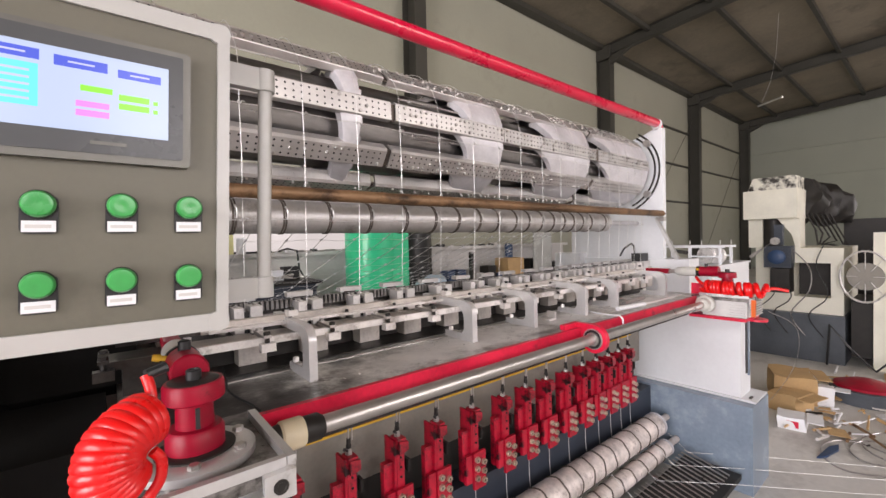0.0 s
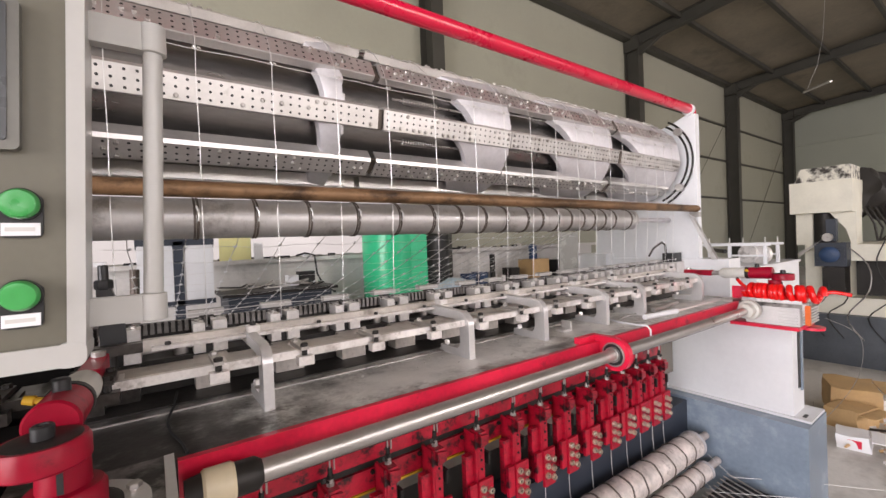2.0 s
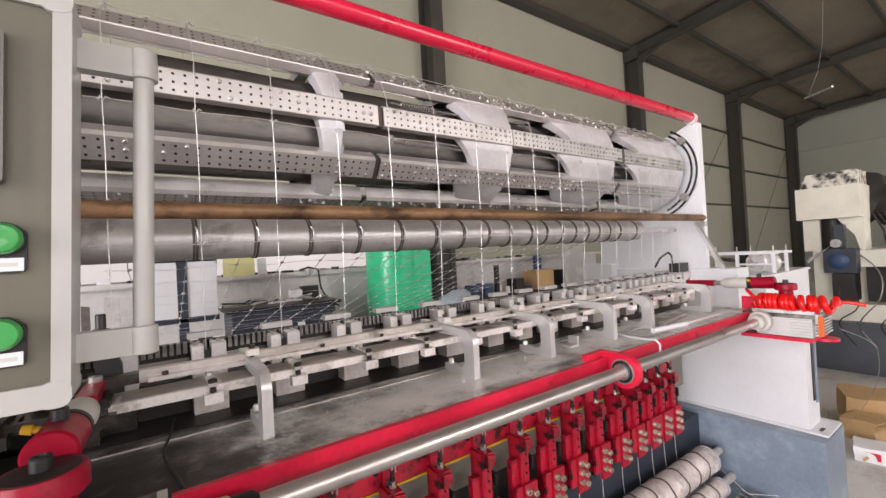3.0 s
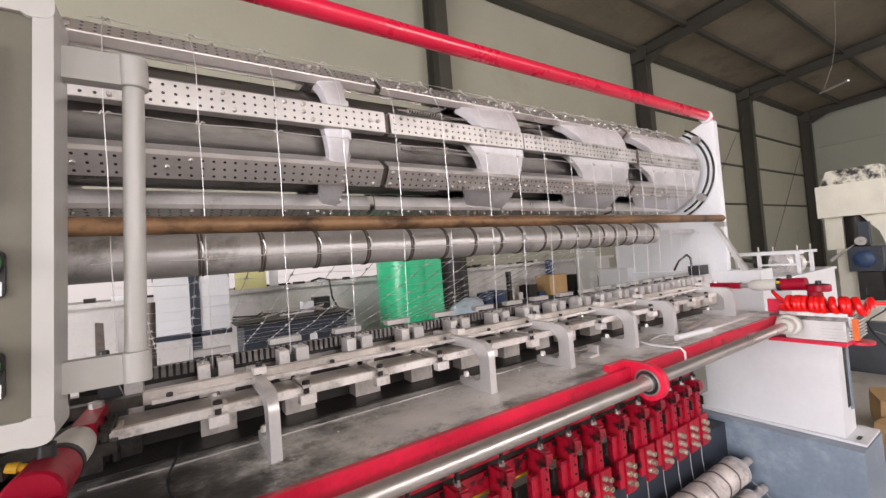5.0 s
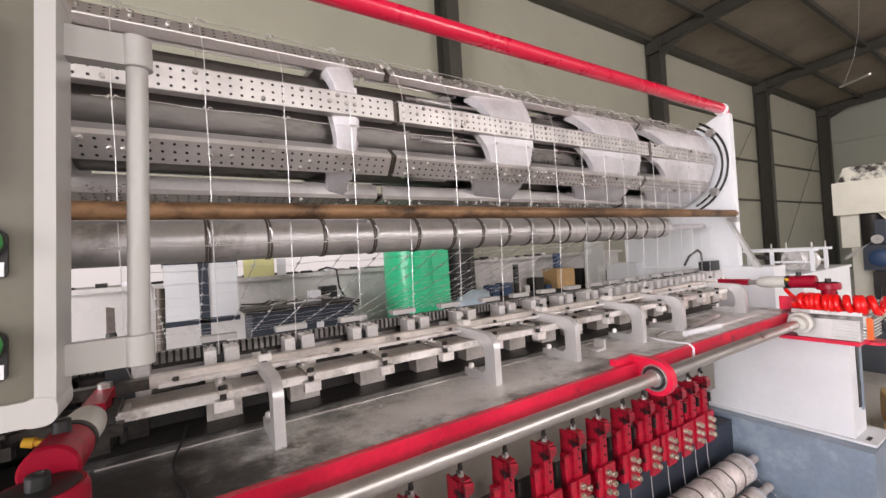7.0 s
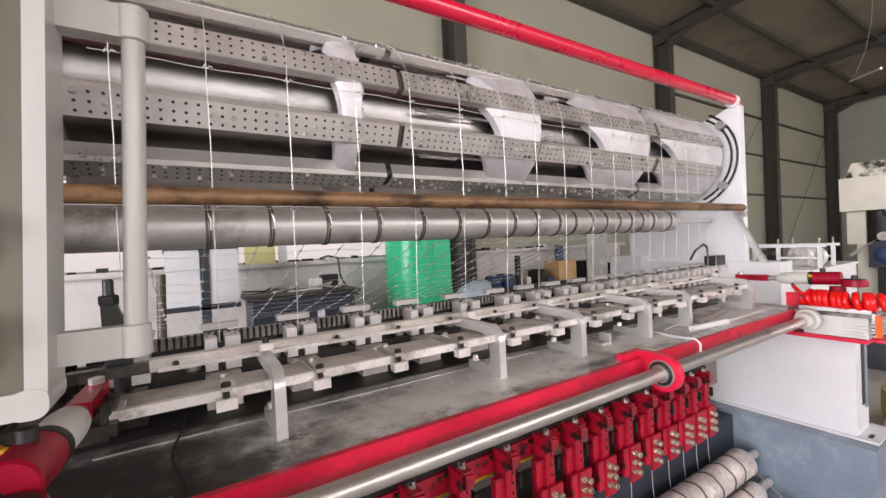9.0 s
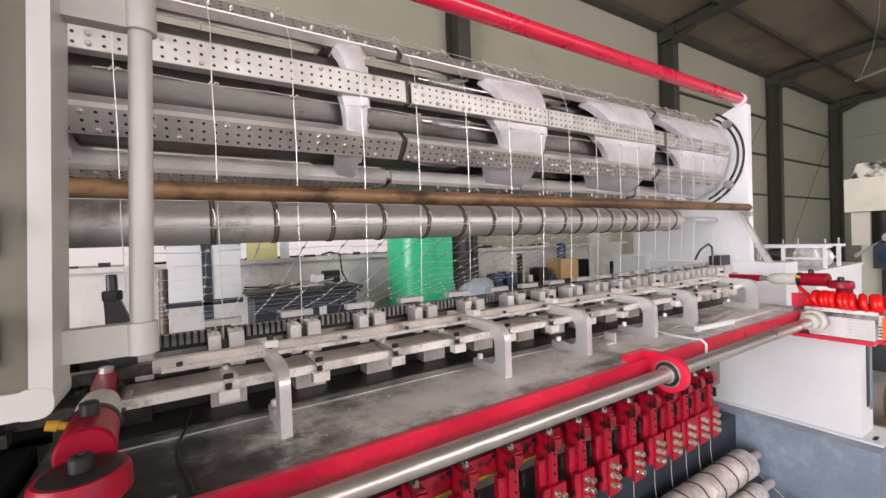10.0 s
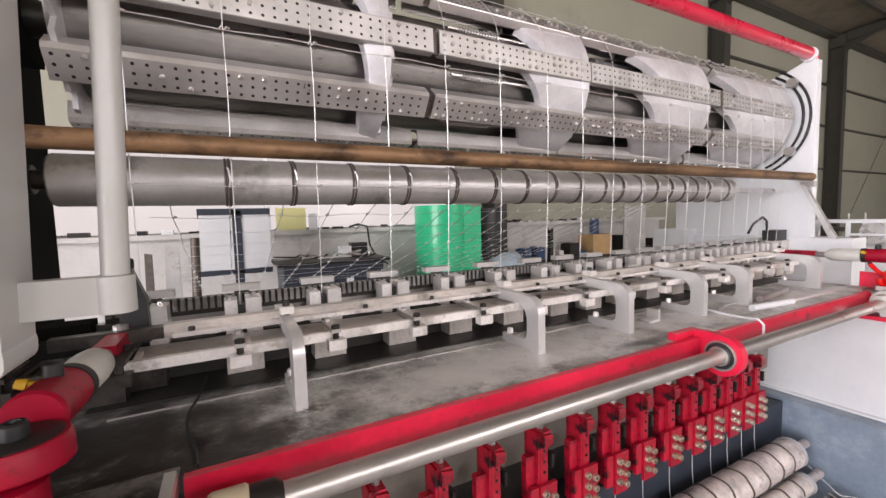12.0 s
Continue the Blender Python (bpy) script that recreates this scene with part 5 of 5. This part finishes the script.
part("top", box(0, 1.06, -0.03, 0.58, 1.10, 1.13), "dark_steel", bench, bevel=0.004)
part("drawer", box(0.1, 0.5, -0.012, -0.002, 0.8, 1.05), "dark_blue", bench, bevel=0.003)
part("handle", rod((0.22, -0.03, 0.95), (0.38, -0.03, 0.95), 0.008, 8), "steel", bench)
part("label_plate", box(0.62, 0.69, -0.006, -0.001, 0.86, 0.95), "tag", bench, "small white label plate")
rnd = random.Random(3)
for k in range(26):
    x, y, z = 0.82 + rnd.random() * 0.9, 4.2 + rnd.random() * 0.4, 1.13 + rnd.random() * 0.05
    simple("scrap_rod", rod((x, y, z), (x + rnd.uniform(-0.25, 0.25), y + rnd.uniform(-0.1, 0.2), z + 0.005 + rnd.random() * 0.03), 0.008, 6), rnd.choice(("dark_steel", "steel", "zinc")), "thin steel offcut heaped on the workbench", "steel offcut", group="offcuts on the bench")
simple("black_box", box(1.58, 1.75, 4.5, 4.62, 1.13, 1.27), "black", "small black charger box on the workbench", "box", bevel=0.006)
simple("white_box", box(1.45, 1.56, 4.45, 4.57, 1.13, 1.24), "tag", "small white carton on the workbench", "carton", bevel=0.003)
simple("grey_pipe_length", lathe([(0, 0.03), (1.42, 0.03)], (0.17, 3.6, 0), (0.02, 0.12, 1), 16), "weld", "length of brown pipe leaning upright", "pipe")
simple("steel_sheet", prism([(-0.04, 0), (0.10, 0), (0.085, 1.34), (0.0, 1.36)], 0.02, lambda a, b, c: (a, 3.72 + c + 0.1 * b, b)), "roller_grey", "grey steel sheet leaning upright", "steel sheet")
simple("steel_sheet", prism([(-0.13, 0), (-0.06, 0), (-0.075, 1.30), (-0.12, 1.31)], 0.02, lambda a, b, c: (a, 3.66 + c + 0.1 * b, b)), "weld", "narrow dark steel sheet leaning upright", "steel sheet")
simple("cardboard_box", box(5.2, 5.6, 4.5, 4.8, 0.9, 1.2), "card", "brown cardboard box on the far bench", "cardboard box", bevel=0.005)
simple("blue_can", lathe([(0, 0.07), (0.22, 0.07), (0.24, 0.05)], (5.5, 4.75, 1.2), (0, 0, 1), 16), "blue", "small blue can on the cardboard box", "can")
simple("clear_sheet", box(5.75, 6.25, 4.4, 4.42, 0.0, 1.62), "acrylic", "dusty grey clear plastic sheet standing upright", "plastic sheet")
fb = thing("far_bench", "long grey workbench with dark clutter along the back wall", "workbench", (3.9, 4.5, 0))
part("top", box(0, 3.2, 0, 0.6, 0.84, 0.90), "dark_steel", fb)
part("front", box(0.05, 3.15, 0.03, 0.57, 0.05, 0.84), "frame", fb)
part("leg", box(0.0, 0.06, 0.05, 0.55, 0, 0.83), "dark_steel", fb)
for k in range(14):
    x, h = 3.95 + 0.21 * k, rnd.uniform(0.06, 0.3)
    if 5.1 < x < 5.75:
        continue
    simple("bench_part", box(x, x + rnd.uniform(0.08, 0.18), 4.55, 4.75, 0.9, 0.9 + h), rnd.choice(("black", "dark_steel", "blue", "zinc")), "dark machine part on the far bench", "machine part", bevel=0.008, group="parts on the far bench")
bag = bmesh.new()
bmesh.ops.create_icosphere(bag, subdivisions=3, radius=0.28)
for v in bag.verts:
    v.co *= 1 + 0.22 * noise.noise(v.co * 6)
    v.co = Vector((3.42 + v.co.x, 4.25 + v.co.y * 0.7, 0.86 + max(-0.04, v.co.z * 0.75)))
simple("plastic_bag", bag, "pale_blue", "crumpled pale blue plastic bag on a crate", "plastic bag")
simple("crate", box(3.05, 3.8, 4.0, 4.5, 0.0, 0.82), "weld", "brown wooden crate under the plastic bag", "crate", bevel=0.01)
simple("steel_post", box(3.9, 3.95, 4.0, 4.05, 0, 1.35), "dark_steel", "upright steel post behind the netting", "post")
cabl = simple("hanging_cable", sweep([(1.75, 5.2, 1.43), (1.86, 5.2, 1.46), (1.98, 5.2, 1.43), (2.0, 5.19, 1.2), (2.08, 5.16, 1.02), (2.2, 5.1, 0.95)], 0.012, 8), "black", "black cable hanging from the ledge", "cable")

# ---- things beyond the end of the machine ----
wb = thing("white_cabinet", "white sheet-metal cabinet beyond the machine end", "cabinet")
part("body", box(3.32, 4.16, 0.97, 1.95, 0.0, 1.285), "white", wb, bevel=0.006)
part("top", box(3.31, 4.17, 0.96, 1.96, 1.286, 1.30), "white", wb, bevel=0.003)
part("side_box", box(4.162, 4.24, 0.99, 1.3, 0.42, 1.13), "white", wb, bevel=0.004)
fr = thing("roller_frame", "white steel frame with two grey wheels on the cabinet", "roller frame", (3.55, 0.99, 1.30))
for x in (0, 0.24):
    for y in (0, 0.20, 0.42):
        part("post", box(x - 0.009, x + 0.009, y - 0.009, y + 0.009, 0, 0.120), "white", fr)
        part("stud", rod((x, y, 0.135), (x, y, 0.175), 0.005, 6), "steel", fr)
    part("rail", box(x - 0.011, x + 0.011, -0.03, 0.45, 0.121, 0.137), "white", fr)
    part("rail", box(x - 0.009, x + 0.009, 0.01, 0.19, 0.050, 0.062), "white", fr)
for y in (0.04, 0.11):
    part("wheel", lathe([(0, 0.03), (0, 0.062), (0.03, 0.062), (0.03, 0.03)], (0.03, y, 0.064), (1, -0.3, 0), 24), "zinc", fr)
part("axle", rod((-0.015, 0.22, 0.085), (0.26, 0.40, 0.085), 0.014, 12), "dark_steel", fr)

press = thing("old_press", "large old cream painted press grimed with black oil", "machine", (6.6, 0, 0))
part("base", box(-0.1, 1.4, 0.66, 1.75, 0.0, 0.55), "blue_grey_dark", press, bevel=0.02)
part("body_left", box(0, 1.2, 1.12, 1.5, 0.55, 1.33), "cream", press, bevel=0.02)
part("body_sill", box(0, 1.2, 0.68, 1.12, 0.55, 0.74), "cream", press, bevel=0.02)
part("body_lintel", box(0, 1.2, 0.68, 1.12, 1.15, 1.33), "cream", press, bevel=0.02)
part("body_right", box(0, 1.2, 0.68, 0.79, 0.74, 1.15), "cream", press, bevel=0.02)
part("cavity", box(0.3, 1.1, 0.79, 1.12, 0.74, 1.15), "dark_steel", press)
part("head", box(-0.05, 0.5, 1.08, 1.62, 1.70, 2.06), "cream", press, bevel=0.02)
part("head_cap", prism([(1.10, 2.06), (1.58, 2.06), (1.52, 2.22), (1.10, 2.22)], 0.5, lambda a, b, c: (c - 0.02, a, b)), "cream_black", press, bevel=0.01)
part("neck", box(0.1, 0.5, 1.45, 1.60, 1.33, 1.70), "cream", press, bevel=0.01)
part("neck_right", prism([(1.08, 1.70), (1.30, 1.70), (1.16, 1.5), (1.12, 1.33), (1.08, 1.33)], 0.3, lambda a, b, c: (0.1 + c, a, b)), "cream", press)
part("ram", rod((0.2, 1.36, 1.33), (0.2, 1.36, 1.70), 0.10, 20), "dark_steel", press)
tarp = lathe([(0, 0.10), (0.02, 0.24)] + [(0.1 * q, 0.25) for q in range(1, 15)] + [(1.45, 0.20), (1.5, 0.08)], (0.45, 1.18, 1.96), (1, -0.16, -0.08), 28)
for v in tarp.verts:
    v.co += Vector((noise.noise(v.co * 5), noise.noise(v.co * 6 + Vector((3, 1, 0))), noise.noise(v.co * 6 + Vector((0, 4, 2))))) * 0.09
part("drum_motor", tarp, "dark_steel", press, "black grimy covered motor")
for q in range(6):
    part("oily_pipe", sweep([(0.3 + 0.1 * q, 1.05 - 0.03 * q, 1.75), (0.4 + 0.12 * q, 0.98 - 0.05 * q, 1.55 - 0.05 * q), (0.35 + 0.1 * q, 0.95, 1.36)], 0.010, 8), "dark_steel", press)
part("motor", box(-0.26, -0.07, 1.10, 1.36, 1.10, 1.36), "dark_blue", press, "dark blue motor", bevel=0.02)
for q in range(5):
    part("motor_fin", box(-0.272, -0.261, 1.115, 1.345, 1.13 + 0.045 * q, 1.15 + 0.045 * q), "dark_blue", press)
part("motor_cap", lathe([(0, 0.085), (0.03, 0.085), (0.05, 0.05), (0.05, 0.02)], (-0.272, 1.23, 1.23), (-1, 0, 0), 20), "blue", press)
part("link_arm", prism([(1.28, 1.40), (1.22, 1.44), (1.42, 1.30), (1.50, 1.24), (1.48, 1.21)], 0.03, lambda a, b, c: (-0.30 + c, a, b)), "steel", press, "pale steel link arm")
part("link_eye", lathe([(0, 0.045), (0.04, 0.045)], (-0.28, 1.24, 1.42), (-1, 0, 0), 16), "steel", press)
part("switch_stalk", box(-0.16, -0.06, 1.20, 1.28, 1.37, 1.62), "dark_blue", press, bevel=0.01)
for q in range(4):
    y = 0.84 + 0.16 * q
    part("thin_cable", sweep(smooth_path([(-0.10, y + 0.2 * math.sin(q), 1.36), (-0.20, y + 0.05 * math.cos(3 * q), 1.12), (-0.26, y - 0.06, 0.80 + 0.05 * math.sin(2 * q)), (-0.18, y + 0.12, 0.55), (-0.13, y, 0.30)], 4), 0.006, 6), ("black", "grey_pipe", "dark_steel")[q % 3], press)
part("motor_base", box(-0.25, 0.0, 1.12, 1.30, 0.80, 1.09), "dark_steel", press, bevel=0.01)
mc = thing("cream_machine", "cream machine cabinet with a wire guard wheel", "machine", (6.5, 0, 0))
part("body", box(0, 0.8, -0.45, 0.44, 0.0, 1.5), "cream", mc, bevel=0.015)
part("guard_wheel", sweep([(-0.03, 0.50 + 0.2 * math.cos(a), 1.02 + 0.28 * math.sin(a)) for a in [2 * math.pi * k / 30 for k in range(31)]], 0.012, 6), "zinc", mc)
part("guard_disc", lathe([(0, 0.15), (0.01, 0.15)], (0.0, 0.50, 1.02), (-1, 0, 0), 28), "apron", mc)
for q in range(8):
    a = math.pi * q / 4
    part("guard_spoke", rod((-0.03, 0.50 + 0.06 * math.cos(a), 1.02 + 0.08 * math.sin(a)), (-0.03, 0.50 + 0.2 * math.cos(a), 1.02 + 0.28 * math.sin(a)), 0.004, 6), "zinc", mc)
part("dark_part", box(0.1, 0.7, 0.45, 0.62, 0.1, 0.75), "dark_steel", mc, bevel=0.01)
dk = thing("dark_machine", "dark greasy machine parts behind the press", "machine", (8.6, 0, 0))
part("body", box(0, 1.0, -0.5, 0.9, 0, 1.7), "dark_steel", dk, bevel=0.05)
part("top", lathe([(0, 0.3), (0.6, 0.3), (0.7, 0.15)], (0.5, 0.3, 1.6), (0, -1, 0.2), 20), "dark_steel", dk)

# cartons, wire coils and scrap on the floor
def carton(x, y, z, w, d, h, turn, mat="card", label="brown cardboard box on the floor, half crushed"):
    c = thing("cardboard_box", label, "cardboard box", (x, y, z), "boxes on the floor", rot=(0, 0, turn))
    bm = box(-w / 2, w / 2, -d / 2, d / 2, 0, h)
    bmesh.ops.subdivide_edges(bm, edges=bm.edges[:], cuts=3, use_grid_fill=True)
    for v in bm.verts:
        if v.co.z > 0.01:
            v.co += Vector((noise.noise(v.co * 9 + Vector((x, y, 0))), noise.noise(v.co * 8 + Vector((0, x, 3))), noise.noise(v.co * 7))) * 0.02
    part("box", bm, mat, c)
    part("flap", box(-w / 2, w / 2, -d / 2 - 0.10, -d / 2 - 0.005, h - 0.012, h - 0.006), mat, c)
    return c


carton(4.95, 0.85, 0, 0.34, 0.30, 0.24, 20)
carton(4.62, 0.80, 0, 0.26, 0.22, 0.15, -15)
lab = carton(4.25, 0.72, 0, 0.22, 0.17, 0.09, 10, "tag", "small white carton with a red printed square")
part("print", box(-0.112, -0.1115, -0.04, 0.03, 0.02, 0.07), "red", lab, "red printed square")
carton(4.95, 0.62, 0, 0.12, 0.12, 0.16, 5, "tag", "small white carton standing on the floor")
tub = thing("wire_spool", "dark spool with a faded red top on the floor", "spool", (5.30, 0.40, 0))
part("tub", lathe([(0, 0.20), (0.0, 0.23), (0.12, 0.24), (0.13, 0.21)], (0, 0, 0), (0, 0, 1), 30), "blue_grey_dark", tub)
part("top", lathe([(0, 0.22), (0.02, 0.21), (0.06, 0.10), (0.07, 0.03)], (0, 0, 0.13), (0, 0, 1), 30), "red_dark", tub, "faded red cone")
for k, (cx, cy, r) in enumerate(((3.95, 0.30, 0.26), (4.1, 0.22, 0.2), (4.3, 0.1, 0.3))):
    simple("wire_coil", sweep([(cx + (r + 0.02 * math.sin(3 * a)) * math.cos(a), cy + (r * 0.8) * math.sin(a), 0.008 + 0.006 * math.sin(2 * a + k)) for a in [2 * math.pi * i / 40 * 1.9 for i in range(41)]], 0.005, 6), "grey_pipe", "loose coil of grey wire on the floor", "wire coil", group="wire coils on the floor")
rnd = random.Random(21)
for k in range(130):
    x, y = rnd.uniform(4.15, 6.2), rnd.uniform(-0.15, 0.75)
    L, a = rnd.uniform(0.04, 0.30), rnd.uniform(0, 6.28)
    simple("scrap_piece", rod((x, y, 0.012), (x + L * math.cos(a), y + L * math.sin(a) * 0.5, 0.015 + rnd.random() * 0.03), rnd.uniform(0.004, 0.012), 6), rnd.choice(("dark_steel", "card", "zinc", "rust_pipe", "tag")), "piece of scrap lying on the dusty floor", "scrap", group="scrap on the floor")
for k in range(26):
    x, y, w, a = rnd.uniform(4.2, 6.0), rnd.uniform(0.0, 0.72), rnd.uniform(0.03, 0.09), rnd.uniform(0, 6.28)
    sheet = prism([(-w, -w * 0.5), (w * 0.8, -w * 0.7), (w, w * 0.4), (-w * 0.3, w * 0.7)], 0.004, lambda p, q, c: (x + p * math.cos(a) - q * math.sin(a), y + p * math.sin(a) + q * math.cos(a), 0.012 + c + 0.25 * abs(p)))
    simple("litter_scrap", sheet, rnd.choice(("card", "tag", "weld", "card", "roller_pale")), "torn scrap of packaging lying on the floor", "litter", group="litter on the floor")
simple("blue_rag", prism([(3.75, 0.50), (4.0, 0.47), (4.08, 0.43), (3.98, 0.42), (3.8, 0.46)], 0.012, lambda a, b, c: (a, b, c)), "blue", "crumpled blue rag on the floor", "rag")
simple("cable_loop", sweep([(6.4, 0.8, 0.01), (6.2, 0.75, 0.5), (6.3, 0.6, 0.25), (6.25, 0.4, 0.05), (6.3, 0.2, 0.3)], 0.012, 8), "black", "black cable looping down from the press", "cable")
simple("thin_cable", sweep(smooth_path([(2.85, 0.56, 1.1), (3.2, 0.5, 0.95), (3.6, 0.6, 0.6), (4.2, 0.9, 0.1), (5.0, 1.1, 0.006)]), 0.0014, 6), "grey_pipe", "thin pale cable running from the gearbox to the floor", "cable")


# ---- what moves ----
def motions():
    # the drum turns two bars at each cycle
    steps = [(0, 0), (1.6, 0), (1.7, 0.02), (1.8, 0.14), (1.9, 0.40), (2.0, 0.64), (2.1, 0.80), (2.2, 1.06), (2.3, 1.20), (2.4, 1.42), (2.5, 1.63), (2.6, 1.82), (2.7, 1.97), (2.8, 2.0), (5.3, 2.0), (5.4, 2.1),
             (5.5, 2.36), (5.6, 2.64), (5.7, 2.82), (5.8, 3.06), (5.9, 3.34), (6.0, 3.60), (6.1, 3.79), (6.2, 3.97), (6.3, 4.0), (8.85, 4.0), (8.9, 4.04), (9.0, 4.32), (9.1, 4.45), (9.2, 4.72), (9.3, 4.88),
             (9.4, 5.09), (9.5, 5.36), (9.6, 5.60), (9.7, 5.78), (9.8, 5.95), (9.9, 6.0), (12.0, 6.0)]
    walk(drum, [(t, pose(0, DRUM_Y, DRUM_Z, -(REST + s * PITCH))) for t, s in steps])
    # cross wires ride up with it: straight up to the drum's front, then round it
    gap = 0.337

    def weft_pose(s):
        top = DRUM_Z - 1.595
        r = DRUM_R + 0.008
        if s < top:
            return pose(0, WIRE_Y - 0.003, 1.595 + s)
        a = (s - top) / r
        return pose(0, DRUM_Y - r * math.cos(a), DRUM_Z + r * math.sin(a), -math.degrees(a))

    for i, w in enumerate(wefts):
        base_s = (i - 3) * gap
        rows_ = []
        for t, s in steps:
            p = base_s + s * gap / 2
            rows_.append((t, weft_pose(max(p, -0.30)) if p > -0.30 else pose(0, WIRE_Y - 0.003, 1.30)))
        walk(w, rows_)
    # the rail slides back while the drum turns, drawn by the coupling rods
    back_t = [(0, 0), (1.65, 0), (1.85, 1), (2.6, 1), (2.8, 0), (5.3, 0), (5.45, 1), (6.15, 1), (6.35, 0), (8.85, 0), (9.0, 1), (9.7, 1), (9.9, 0), (12.0, 0)]
    walk(rail, [(t, pose(0, 0.022 * s, 0.004 * s)) for t, s in back_t])
    up = [(0, 0), (1.5, 0), (1.75, 1), (2.85, 1), (3.1, 0), (5.0, 0), (5.25, 1), (6.45, 1), (6.65, 0.05), (8.55, 0), (8.8, 1), (10.05, 1), (10.2, 0.5), (10.35, 0), (10.6, 0.1), (11.0, 0.5), (12.0, 0.8)]
    walk(lever, [(t, pose(0.22, 1.20, -0.085 * (1 - f))) for t, f in up])
    # the rack runs to and fro lengthwise
    rack_t = [(0, 0), (2.2, 0), (2.75, 1), (3.5, 1), (4.1, 0), (5.75, 0), (6.3, 1), (7.05, 1), (7.65, 0), (9.3, 0), (9.85, 1), (10.6, 1), (11.2, 0), (12.0, 0)]
    walk(rack, [(t, pose(-0.0735 * f, 0, 0)) for t, f in rack_t])
    # the plates are drawn forward meanwhile
    fore = [(0, 0), (1.55, 0), (1.7, 0.6), (1.8, 1), (2.7, 1), (2.85, 0.7), (2.95, 0.2), (3.1, 0), (5.1, 0), (5.25, 0.7), (5.35, 1), (6.25, 1), (6.4, 0.7), (6.5, 0.2), (6.65, 0), (8.65, 0), (8.8, 0.7), (8.9, 1), (9.75, 1), (9.9, 0.75),
            (10.0, 0.2), (10.15, 0), (12.0, 0)]
    walk(carriage, [(t, pose(0, -0.052 * f, 0)) for t, f in fore])
    swing = [(0, 0, 0), (1.6, 0, 0), (1.8, -0.012, -0.025), (2.5, -0.012, -0.03), (2.7, 0.004, -0.015), (2.9, -0.004, 0.0), (5.3, -0.01, -0.02), (5.5, -0.018, -0.055), (6.2, -0.018, -0.055), (6.4, 0.006, -0.02), (6.6, 0, -0.004), (7.0, 0, 0),
             (8.8, -0.012, -0.035), (9.0, -0.018, -0.05), (9.7, -0.016, -0.05), (9.85, 0.016, -0.03), (10.0, 0.036, 0.0), (10.15, 0.012, 0.02), (10.3, -0.006, 0.03), (12.0, -0.004, 0.03)]
    for r, gx in ((rod1, gx1), (rod2, gx2)):
        side = 1 if r is rod1 else -1
        end = (gx[0] + 0.004 * side, gx[1] + 0.41)
        walk(r, [(t, pose(gx[0] + side * dx, gx[1] + dy, 1.282, 0, 0, math.degrees(math.atan2(gx[0] + side * dx - end[0], end[1] - gx[1] - dy)))) for t, dx, dy in swing])
    # the lifting beam goes down and up again
    lift_t = [(0, 1), (0.1, 0.9), (0.2, 0.5), (0.3, 0.15), (0.4, 0), (2.9, 0), (3.0, 0.45), (3.1, 0.9), (3.2, 1), (4.4, 1), (4.7, 0), (6.45, 0), (6.55, 0.45), (6.65, 0.9), (6.75, 1), (7.9, 1), (8.2, 0), (10.0, 0), (10.1, 0.45), (10.2, 0.9), (10.3, 1), (12.0, 1)]
    walk(lift, [(t, pose(0, 0, 0.15 * s)) for t, s in lift_t])


motions()
